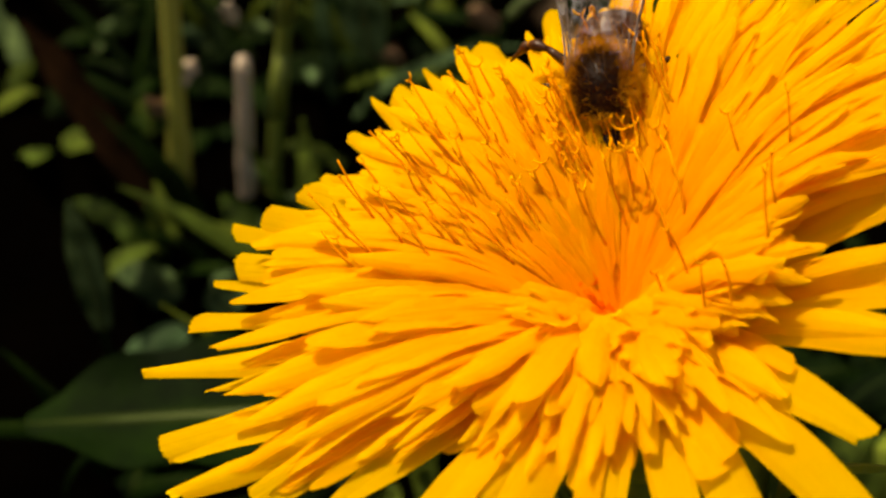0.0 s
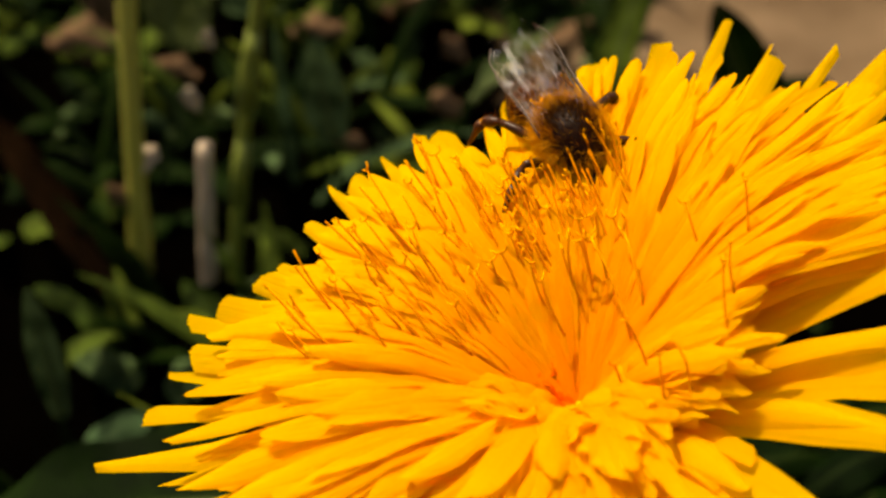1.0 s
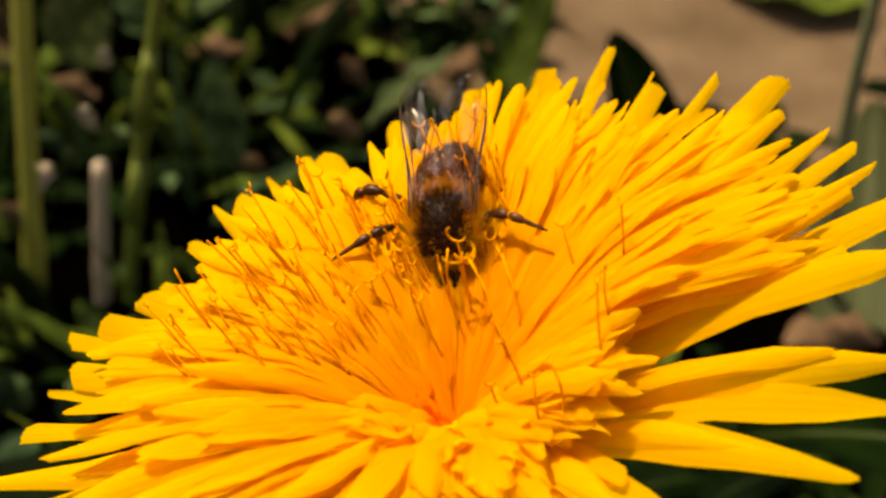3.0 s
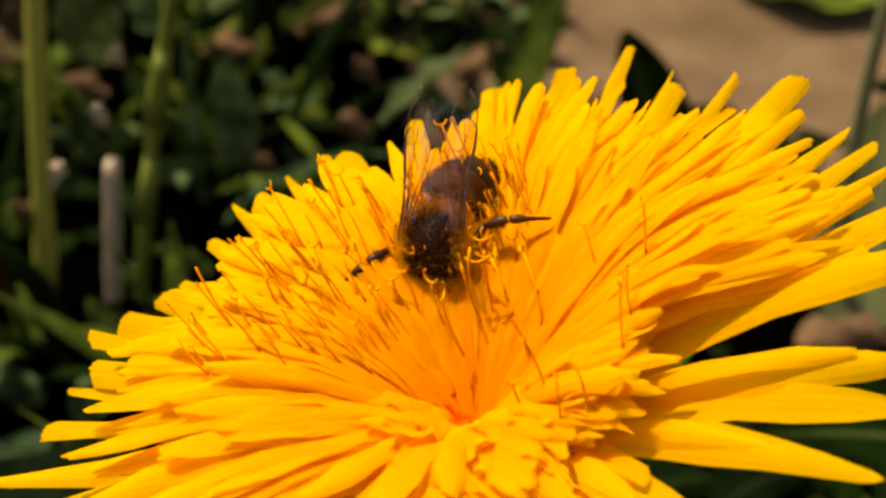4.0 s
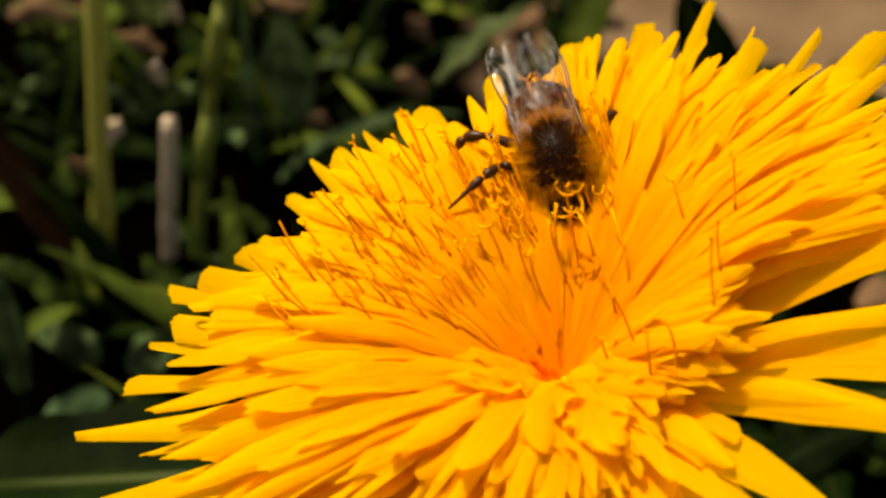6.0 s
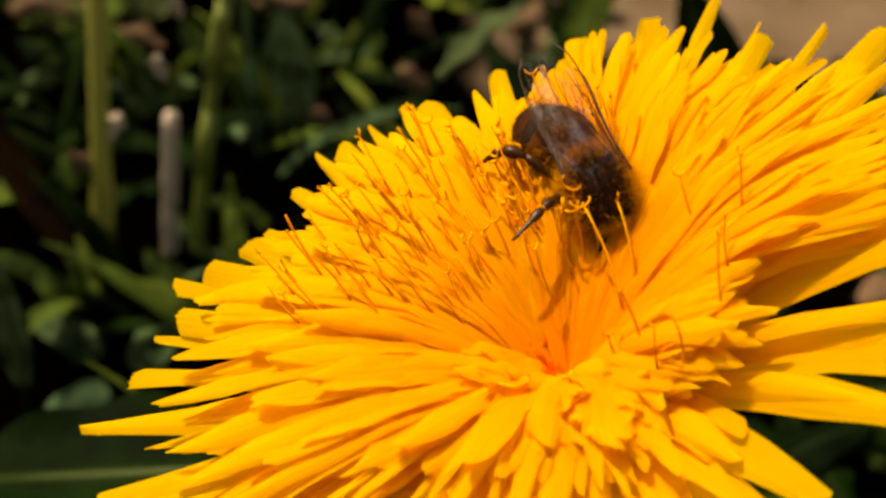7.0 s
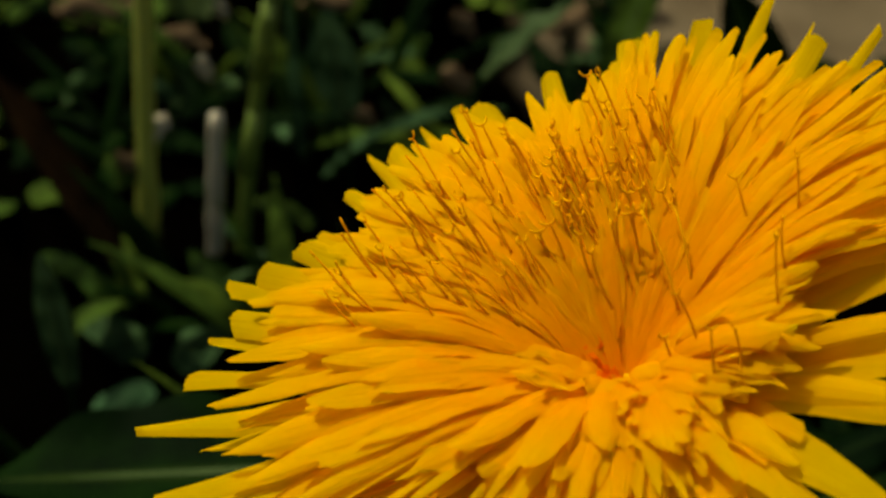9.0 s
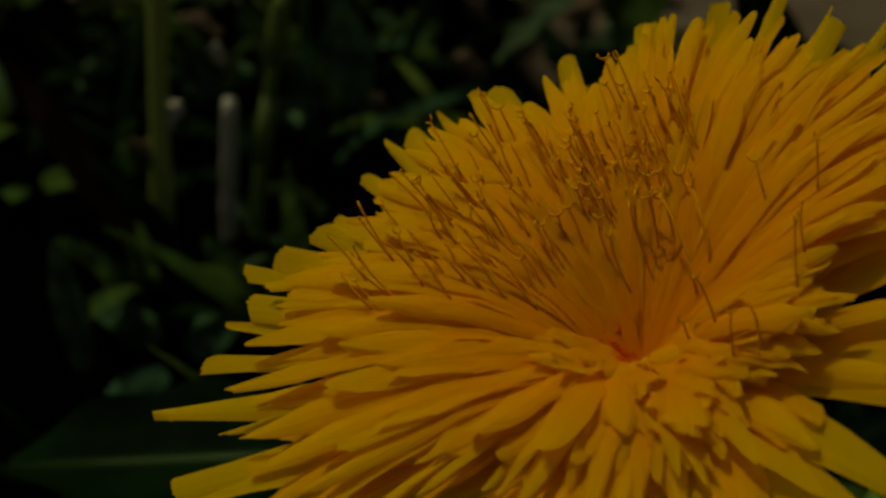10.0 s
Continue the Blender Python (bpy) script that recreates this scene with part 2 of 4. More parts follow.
# azimuth in degrees, reach, lift and width in millimetres of the florets of the rim (width 0: as it comes)
RIM_BACK = [(84, 22.5, 0, 0), (76, 23.9, 0, 1.7), (72, 25.1, 0, 0.9), (66, 23.7, 0, 1.1), (61, 22.5, 0, 1.2), (58, 24.4, 0, 1.1), (49, 25.3, 0, 1.9), (45, 22.4, 0.5, 1.0), (41, 23.4, 0, 1.6), (35, 23.2, 0, 1.2),
            (27, 22.5, 0.5, 1.4), (20, 22.5, 1.2, 1.7), (12, 21.2, 2.0, 2.3)]
RIM_FRONT = [(11.5, 15.6, 0.8, 1.6), (-2.3, 18.9, 1.0, 1.95), (-7, 15.6, 1.4, 1.2), (-11, 18.0, 0.7, 1.95), (-21, 17.0, 0.2, 1.95), (-26, 13.4, 0.6, 1.4), (-45, 12.6, -0.4, 2.2), (-51, 9.2, 0.3, 1.8),
             (-58, 10.7, 0.2, 2.2), (-57, 15.8, -1.3, 2.3), (-68, 15.5, -1.4, 2.1), (-75, 9.8, 0.0, 1.3), (-81, 15.5, -1.2, 1.9), (-96.5, 15.5, -1.2, 1.8), (-111, 15.5, -1.0, 2.1), (-122, 15.0, -0.8, 1.9),
             (-132, 16.0, -0.7, 2.1), (-142, 17.0, -0.5, 1.9), (-150, 18.0, -0.4, 1.8)]
RIM_LEFT = [(101, 20.7, 0, 0), (107, 20.0, 0, 0), (113, 20.8, 0, 0.9), (118, 20.4, 0, 0), (124, 19.8, 0, 0), (130, 20.1, 0, 0), (137, 18.6, 0, 0), (142, 18, 0, 0), (148, 18.5, 0, 0), (152, 19.2, 0, 0),
            (156, 20.5, 0, 1.2), (161, 19.2, 0, 0), (167, 20.0, 0, 2.0), (175, 20.1, 0, 1.7), (183, 22.0, 0, 1.7), (191, 21.2, 0, 1.8), (197, 20.5, 0, 0), (205, 21.0, 0, 0)]
RIM = RIM_BACK + RIM_FRONT + RIM_LEFT


def rim_at(az):
    """Reach and lift of the rim at an azimuth."""
    near = sorted((abs((a - az + 180) % 360 - 180), r, l) for a, r, l, _ in RIM)[:3]
    return sum(r for _, r, _ in near) / 3, sum(l for _, _, l in near) / 3


FAR = ((0, 5.9), (0.08, 7.2), (0.2, 9.1), (0.35, 10.6), (0.5, 10.8), (0.7, 9.8), (0.85, 8.8), (1.0, 7.6))
NEAR = ((0, 5.9), (0.07, 7.0), (0.16, 7.8), (0.3, 8.4), (0.45, 8.5), (0.65, 8.2), (0.85, 7.7), (1.0, 7.2))


def crest(az, u):
    """Height of the head's surface at an azimuth and a share of the rim's reach: a bowl that is higher on the far side."""
    lift = rim_at(az)[1]
    front = max(0.0, math.sin(radians(-az - 20))) if az < -20 else 0.0
    far = 0.5 + 0.5 * max(-1.0, min(1.0, 1.6 * math.sin(radians(az + 4))))
    a = float(np.interp(u, [c[0] for c in FAR], [c[1] for c in FAR]))
    b = float(np.interp(u, [c[0] for c in NEAR], [c[1] for c in NEAR]))
    return a * far + b * (1 - far) + max(0.0, lift) * u * 0.8 - 1.0 * front * u


def blade(rng, az, pts, width, bm, calm=1.0, foot=0.34, blunt=False):
    """The strap-shaped, toothed blade of a ray floret along points in millimetres."""
    a = radians(az)
    et, up = Vector((-math.sin(a), math.cos(a), 0)), Vector((0, 0, 1))
    twist = rng.uniform(-0.35, 0.35) * calm
    w = width * MM
    cups = rng.uniform(-0.08, 0.26) * w * calm
    ph = rng.uniform(0, 6.28)
    roll = rng.uniform(-0.05, 0.16)
    cut = [rng.uniform(0.0, 0.16) * MM for _ in range(6)]
    tip = rng.choice((0.15, 0.25, 0.4, 0.75)) if blunt else rng.uniform(0.35, 0.8)
    begin = rng.uniform(0.6, 0.78)
    skew = rng.uniform(-0.7, 0.7) * MM

    def side(s):
        t = twist * s
        return et * math.cos(t) + up * math.sin(t)

    def wide(s):
        grow = min(1.0, max(0.0, (s - 0.05) / 0.5))
        return w * (foot + (1 - foot) * grow * grow * (3 - 2 * grow)) * (1.0 if s < begin else 1.0 - tip * ((s - begin) / (1 - begin)) ** 2)

    def tooth(u):
        k = u * 5
        return cut[min(5, int(k + 0.5))] * abs(math.cos(k * math.pi)) - (0.12 if blunt else 0.32) * w * (2 * u - 1) ** 2 + skew * (u - 0.5)

    def wave(u, s):
        edge = max(0.0, abs(2 * u - 1) - 0.6) / 0.4
        return roll * w * edge ** 2 * (0.3 + 0.7 * s) + calm * (0.12 * MM * math.sin(s * 9 + ph) + 0.10 * MM * math.sin(s * 21 + 2 * ph)) * (u - 0.5) * 2

    return strap(bm, [q * MM for q in pts], side, wide, lambda s: cups * (0.4 + 0.6 * s) + 0.2 * w * max(0, 0.35 - s), 11, tooth, wave)


def floret(rng, parent, az, reach, height, width, base=2.5, rise=0.75, material=None, curl=0.0, hump=1.0, blunt=False):
    """An outer ray floret that leaves the receptacle below and arches out to the rim."""
    a = radians(az)
    er, et, up = Vector((math.cos(a), math.sin(a), 0)), Vector((-math.sin(a), math.cos(a), 0)), Vector((0, 0, 1))
    bend = rng.uniform(-1.2, 1.2)
    p0 = er * base + up * 0.2
    p1 = er * (base + (reach - base) * 0.09) + up * height * rise
    p2 = er * (base + (reach - base) * 0.5) + up * (height * hump + rng.uniform(-0.3, 0.3)) + et * bend * 0.4
    p3 = er * reach + up * (height + curl) + et * bend
    return part("ray_floret", blade(rng, az, bezier((p0, p1, p2, p3), 11), width, bmesh.new(), blunt=blunt), material or PETAL, parent)


def laid(rng, parent, az, q, width, raise_by, material=None, curl=0.0, into=None, calm=0.6):
    """An inner ray floret that lies on the head from the heart to the share q of the rim's reach."""
    a = radians(az)
    er, et = Vector((math.cos(a), math.sin(a), 0)), Vector((-math.sin(a), math.cos(a), 0))
    reach = rim_at(az)[0]
    start = rng.uniform(0.0, 0.5)
    bend = rng.uniform(-1.0, 1.0)
    pts = []
    for i in range(12):
        t = i / 11
        r = start + (reach * q - start) * t
        z = crest(az, r / reach) + raise_by * min(1.0, t * 2.2) + curl * max(0.0, t - 0.55) ** 2 * 5
        pts.append(er * r + et * bend * t * t + Vector((0, 0, z)) + Vector((-0.7, -1.0, 0)) * (1 - t) ** 2)
    bm = blade(rng, az, pts, width, into if into is not None else bmesh.new(), calm, 0.7)
    return None if into is not None else part("ray_floret", bm, material or PETAL_MID, parent)


def fork(rng, parent, p0, p1, p2, size=0.0, thick=1.0):
    """A pollen-dusted style along three points, forked into two curls of the given size."""
    bm = bmesh.new()
    tube(bm, [q * MM for q in bezier((p0, p1, p2), 7)], lambda s: (0.06 - 0.018 * s) * thick * MM, 5)
    ob = part("style", bm, STYLE if thick <= 1 else STIGMA, parent)
    if size:
        d = (p2 - p1).normalized()
        a = d.cross(Vector((rng.uniform(-1, 1), rng.uniform(-1, 1), rng.uniform(-0.3, 0.3)))).normalized()
        bm = bmesh.new()
        for sgn in (1, -1):
            q = [p2 + a * sgn * size * math.sin(k * 0.42) * 1.1 + d * size * (1 - math.cos(k * 0.42)) * (1 if k < 5 else 0.9) for k in range(rng.choice((4, 5, 7)))]
            tube(bm, [v * MM for v in q], lambda s: (0.055 - 0.02 * s) * thick * MM, 5)
        part("stigma", bm, STIGMA, ob)
    return ob


def style(rng, parent, az, r, z, lean, length, curly=True):
    """A style that stands out of its floret, leaning outwards and to the light."""
    a = radians(az)
    er, et, up = Vector((math.cos(a), math.sin(a), 0)), Vector((-math.sin(a), math.cos(a), 0)), Vector((0, 0, 1))
    d = (er * lean + up * 1.0 + et * rng.uniform(-0.2, 0.2) + Vector((-0.35, 0.6, 0))).normalized()
    p0 = er * r + up * z
    p1 = p0 + d * length * 0.5 + Vector((rng.uniform(-0.2, 0.2), rng.uniform(-0.2, 0.2), rng.uniform(0.0, 0.2)))
    return fork(rng, parent, p0, p1, p0 + d * length, rng.uniform(0.14, 0.3) if curly else 0.0)


def dandelion():
    rng = random.Random(5)
    head = tagged(new("dandelion"), "open yellow dandelion flower head on a short green stalk", "flower")
    head.matrix_world = HEAD
    for az, reach, lift, width in RIM:
        left = 88 < az < 215
        end = 7.0 + lift + rng.uniform(-0.25, 0.25)
        # those of the near side leave the heart high, right under the upper tier, and sink to their tips
        low = az < 14
        high = max(end, 7.9) + (0.4 if az > -30 else 0.0) if low else end
        floret(rng, head, az + rng.uniform(-0.5, 0.5), reach, high, width or rng.uniform(1.3, 1.9), 0.9 if low else 3.4, 0.86 if low else 0.7, curl=end - high, hump=1.02, blunt=not -30 < az < 14)
    for k in range(34):
        az = rng.uniform(16, 200)
        reach, lift = rim_at(az)
        floret(rng, head, az, reach * rng.uniform(0.80, 0.92), 7.2 + lift + rng.uniform(-0.6, 0.5), rng.uniform(0.9, 1.4), 3.2, 0.72,
               curl=rng.uniform(-0.5, 0.4), hump=rng.uniform(0.95, 1.08), blunt=True)
    count = 244
    for k in range(count):
        q = math.sqrt((k + 0.5) / count)
        az = (k * 137.508 + rng.uniform(-6, 6)) % 360
        az = az - 360 if az > 215 else az
        # on the far side the blades run in one sheet from the heart; their tips show only beyond the crest
        if 12 < az < 200 and q < 0.4:
            q = rng.uniform(0.36, 0.85)
        q = max(0.1, q * 0.9 * rng.uniform(0.9, 1.06))
        near = max(0.0, min(1.0, 1.5 * math.sin(radians(-az - 8))))
        side = 1.0 if az > 140 or az < -140 else 0.0
        # on the near side a short upper tier lies over the long florets of the rim
        if near > 0.2:
            q = rng.uniform(0.14, 0.56) if az > -142 else rng.uniform(0.2, 0.72)
        if -40 < az < 14 and q > 0.5:
            q = rng.uniform(0.25, 0.52)
        mat = PETAL_IN if q < 0.42 else PETAL_MID if q < 0.66 else PETAL
        width = (0.62 + 0.62 * min(1, q * 1.4)) * rng.uniform(0.75, 1.25) * (1 + 0.5 * near) * (0.78 if 12 < az < 100 else 1.0)
        laid(rng, head, az, q, width, 0.9 * (0.75 - q) + rng.uniform(-0.2, 0.2) * (1 - 0.6 * side) + near * rng.uniform(-0.4, 0.5) * min(1.0, q * 2.5), mat, rng.uniform(-0.5, 0.5) * (1 - 0.5 * side) + near * rng.uniform(-1.2, 0.7),
             calm=0.5 - 0.25 * side + 0.5 * near)
    # broad tips that overlap like shingles behind the crest
    for k in range(66):
        az = rng.uniform(92, 206)
        q = rng.uniform(0.5, 0.76 if az < 125 else 0.86)
        laid(rng, head, az, q, rng.uniform(1.1, 1.7), rng.uniform(0.0, 0.4), PETAL if q > 0.6 else PETAL_MID, rng.uniform(0.0, 0.9), calm=0.8)
    for k in range(52):
        az = rng.uniform(14, 92)
        q = rng.uniform(0.42, 0.86)
        laid(rng, head, az, q, rng.uniform(0.6, 1.05), rng.uniform(0.0, 0.5), PETAL if q > 0.66 else PETAL_MID, rng.uniform(0.0, 0.9), calm=0.8)
    # short crumpled florets on the near side of the heart
    for k in range(78):
        az = rng.uniform(-146, -14)
        q = rng.uniform(0.16, 0.52)
        laid(rng, head, az, q, rng.uniform(0.8, 1.7), rng.uniform(0.1, 0.7), PETAL_IN if q < 0.3 else PETAL_MID, rng.uniform(-1.2, 0.5), calm=1.4)
    # narrow flat florets that fill the gaps on the near side
    for k in range(90):
        az = rng.uniform(-170, -60)
        q = rng.uniform(0.35, 0.82 if az < -135 else 0.66)
        laid(rng, head, az, q, rng.uniform(0.55, 0.95), rng.uniform(0.0, 0.55), PETAL if q > 0.6 else PETAL_MID, rng.uniform(-0.6, 0.5), calm=0.5)
    # slender ones that line the far wall of the bowl
    for k in range(34):
        az = rng.uniform(48, 140)
        laid(rng, head, az, rng.uniform(0.16, 0.4), rng.uniform(0.4, 0.7), rng.uniform(0.2, 0.6), PETAL_IN, rng.uniform(0.0, 0.6), calm=0.8)
    # a middle tier between the crumpled ones and the rim
    for k in range(26):
        az = rng.uniform(-144, -36)
        reach = rim_at(az)[0]
        floret(rng, head, az, reach * rng.uniform(0.5, 0.78), 7.9 + rng.uniform(-0.4, 0.3), rng.uniform(1.1, 1.8), 0.9, 0.86, PETAL_MID, curl=rng.uniform(-1.4, -0.3), blunt=True)
    # narrow florets too crowded to tell apart, below the others
    bm = bmesh.new()
    for k in range(330):
        az = (k * 137.508 + 33) % 360
        az = az - 360 if az > 215 else az
        laid(rng, head, az, rng.uniform(0.25, 0.42 if -142 < az < 14 else 0.9), rng.uniform(0.7, 1.2), rng.uniform(-0.9, 0.0), into=bm)
    for k in range(130):
        az = (k * 137.508 + 77) % 360
        az = az - 360 if az > 215 else az
        laid(rng, head, az, rng.uniform(0.22, 0.4 if -142 < az < 14 else 0.8), rng.uniform(1.6, 2.3), rng.uniform(-1.3, -0.8), into=bm, calm=0.3)
    tagged(part("narrow_floret", bm, PETAL_MID, head), kind="stuff")
    # the packed young florets of the middle
    bm = bmesh.new()
    for k in range(46):
        az = (k * 137.508 + 60) % 360
        az = az - 360 if az > 215 else az
        laid(rng, head, az, 0.03 + 0.09 * math.sqrt((k + 0.5) / 46), rng.uniform(0.5, 0.9), rng.uniform(-0.1, 0.3), curl=rng.uniform(-0.3, 0.4), into=bm, calm=1.2)
    tagged(part("floret_heart", bm, PETAL_HEART, head, "red-orange unopened florets"), kind="stuff")
    for k in range(160):
        az = rng.uniform(70, 176) if k < 126 else rng.uniform(62, 118) if k < 152 else rng.uniform(-60, 75)
        q = rng.uniform(0.2, 0.62 if az > 115 else 0.48 if k < 126 else 0.4)
        r = rim_at(az)[0] * q
        style(rng, head, az, r, crest(az, q) + 0.35, rng.uniform(0.1, 0.6), rng.uniform(1.3, 3.0), rng.random() < 0.6)
    # the bright curled ones that the bee works at
    for x, y, z, lean, size in ((0.7, 4.3, 11.6, 0.2, 0.55), (1.3, 4.5, 11.4, 0.3, 0.48), (0.2, 4.6, 11.5, -0.3, 0.5), (0.8, 5.0, 12.2, 0.0, 0.42)):
        tip = Vector((x, y, z))
        fork(rng, head, tip + Vector((lean * 0.5, -0.7, -2.8)), tip + Vector((lean, -0.2, -1.2)), tip, size, 1.05)
    for x, y in ((-2.3, 5.4), (-1.8, 5.5), (-2.7, 4.4), (-1.5, 3.8), (-3.2, 4.3), (-0.1, 4.2), (-1.0, 2.4), (0.3, 8.2), (-0.7, 7.1), (1.2, 6.1)):
        tip = Vector((x, y, 11.4 + rng.uniform(-0.3, 0.4)))
        fork(rng, head, tip + Vector((rng.uniform(-0.2, 0.6), -0.9, -2.6)), tip + Vector((rng.uniform(-0.1, 0.4), -0.3, -1.1)), tip, rng.uniform(0.3, 0.48), 1.05)
    fork(rng, head, Vector((2.2, 1.2, 8.6)), Vector((2.1, 2.4, 10.6)), Vector((1.2, 4.2, 11.9)), 0.4, 1.1)
    fork(rng, head, Vector((2.9, 2.2, 8.9)), Vector((3.0, 3.0, 10.6)), Vector((2.6, 4.6, 11.6)), 0.35, 1.05)
    # receptacle, bracts and stalk
    bm = bmesh.new()
    tube(bm, [Vector((0, 0, z * MM)) for z in (-9, -8.4, -6, -3, -0.5, 0.4)], lambda s: (2.2, 3.9, 4.9, 5.0, 4.6, 3.9)[min(5, int(s * 5 + 0.5))] * MM, 20)
    part("receptacle", bm, BRACT, head, "green flower base")
    for k in range(26):
        a = radians(k * 360 / 26 + rng.uniform(-4, 4))
        er, et = Vector((math.cos(a), math.sin(a), 0)), Vector((-math.sin(a), math.cos(a), 0))
        out = rng.uniform(7, 11) if k % 2 else 6.0
        z = rng.uniform(-9, -4) if k % 2 else 3.0
        pts = [q * MM for q in bezier((er * 4.2 + Vector((0, 0, -8)), er * 6.0 + Vector((0, 0, -4)), er * out + Vector((0, 0, z))), 7)]
        part("bract", strap(bmesh.new(), pts, et, lambda s: 1.9 * MM * (1 - s * 0.85), lambda s: 0.3 * MM, 5), BRACT, head)
    foot = HEAD.inverted() @ Vector((0.006, -0.016, -0.003))
    bm = tube(bmesh.new(), bezier((Vector((0, 0, -0.0088)), Vector((0, 0, -0.03)), foot + Vector((0, 0, 0.02)), foot), 14), lambda s: (2.0 + 0.5 * s) * MM, 14)
    part("flower_stalk", bm, STALK, head, "smooth pale green stalk")
    return head


dandelion()


# ---- weeds ----
def lobed(n, depth, rng):
    ph = rng.uniform(0, 6.28)

    def wide(s):
        env = math.sin(math.pi * min(1, s * 0.92 + 0.06)) ** 0.7
        return env * (1 - depth * (0.5 + 0.5 * math.cos(s * n * 2 * math.pi + ph)) * (1 - s * 0.6))

    return wide


def leaf(rng, parent, length, width, start, az, up0, up1, material, lobes=0, depth=0.0, fold=0.15, name="leaf"):
    """An arching leaf: rises at up0 degrees and ends at up1 degrees."""
    a = radians(az)
    er, et = Vector((math.cos(a), math.sin(a), 0)), Vector((-math.sin(a), math.cos(a), 0))
    n = 26 if lobes else 12
    p, pts = Vector(start), []
    sway = rng.uniform(-0.25, 0.25)
    for i in range(n):
        s = i / (n - 1)
        e = radians(up0 + (up1 - up0) * s)
        pts.append(p.copy())
        p += (er * math.cos(e) + et * sway * s + Vector((0, 0, math.sin(e)))) * length / (n - 1)
    prof = lobed(lobes, depth, rng) if lobes else (lambda s: max(0.03, math.sin(math.pi * min(0.99, s * 0.9 + 0.09)) ** 0.8))
    tw = rng.uniform(-0.5, 0.5)
    ph = rng.uniform(0, 6)
    bm = strap(bmesh.new(), pts, lambda s: et * math.cos(tw * s) + Vector((0, 0, 1)) * math.sin(tw * s), lambda s: width * max(0.04, prof(s)),
               lambda s: fold * width * prof(s), 7, wave=lambda u, s: 0.06 * width * math.sin(s * 14 + ph + u * 3) * (2 * u - 1) ** 2)
    return part(name, bm, material, parent)


def weed(rng, x, y, count, length, width, material, lobes, depth, up=(25, 75), label="low dark green weed with lobed leaves", kind="weed"):
    plant = tagged(new("weed_plant"), label, kind, "weeds behind the flower")
    plant.location = (x, y, -0.001)
    for k in range(count):
        az = k * 137.5 + rng.uniform(-30, 30)
        u = rng.uniform(*up)
        leaf(rng, plant, length * rng.uniform(0.6, 1.15), width * rng.uniform(0.7, 1.2), (0, 0, 0), az, u, u - rng.uniform(30, 75), material, lobes, depth)
    return plant


def grass(rng, x, y, count, length, material):
    tuft = tagged(new("grass_tuft"), "small tuft of narrow green grass blades", "grass", "grass tufts")
    tuft.location = (x, y, -0.001)
    for k in range(count):
        u = rng.uniform(50, 88)
        leaf(rng, tuft, length * rng.uniform(0.6, 1.2), rng.uniform(0.0014, 0.0026), (rng.uniform(-0.003, 0.003), rng.uniform(-0.003, 0.003), 0),
             rng.uniform(0, 360), u, u - rng.uniform(20, 70), material, fold=0.25, name="blade")
    return tuft


def stalk(name, label, category, pts, r0, r1, material, knots=()):
    root = tagged(new(name), label, category)
    root.location = pts[0]
    base = Vector(pts[0])
    path = bezier([Vector(p) - base for p in pts], 16)
    bm = tube(bmesh.new(), path, lambda s: r0 + (r1 - r0) * s + sum(h * math.exp(-((s - c) / 0.03) ** 2) for c, h in knots), 10)
    part("stem", bm, material, root)
    for c, h in (knots if material is not DRY else ()):
        k = int(c * 15)
        bm = tube(bmesh.new(), path[k:k + 3], lambda s: (r0 + h * 0.7) * (1 - 0.3 * s), 10)
        part("sheath", bm, material, root)
    return root


stalk("flower_stem", "tall smooth light green flower stalk among the weeds", "stem", [(-0.0354, 0.057, -0.002), (-0.0338, 0.057, 0.018), (-0.0308, 0.057, 0.045), (-0.0262, 0.058, 0.085)], 0.00095, 0.00085, STALK, ((0.12, 0.0003),))
stalk("flower_stem", "thin jointed green stalk among the weeds", "stem", [(-0.0264, 0.057, -0.002), (-0.0250, 0.057, 0.012), (-0.0205, 0.057, 0.033), (-0.0160, 0.058, 0.055)], 0.0007, 0.0006, STALK_DARK, ((0.3, 0.0004), (0.52, 0.0005)))
stalk("flower_stem", "pale grey-green stalk beside the bare soil", "stem", [(0.0430, 0.0550, -0.002), (0.0402, 0.0550, 0.012), (0.0398, 0.0550, 0.026), (0.0428, 0.0560, 0.05)], 0.0007, 0.0006, STALK_GREY, ((0.3, 0.0003),))
stalk("dry_stalk", "broken dry greyish stalk standing upright", "stalk", [(-0.0289, 0.057, -0.002), (-0.0281, 0.057, 0.008), (-0.0271, 0.057, 0.0172)], 0.0009, 0.0007, DRY, ((0.35, 0.0002), (0.62, 0.0002), (0.9, 0.0002)))


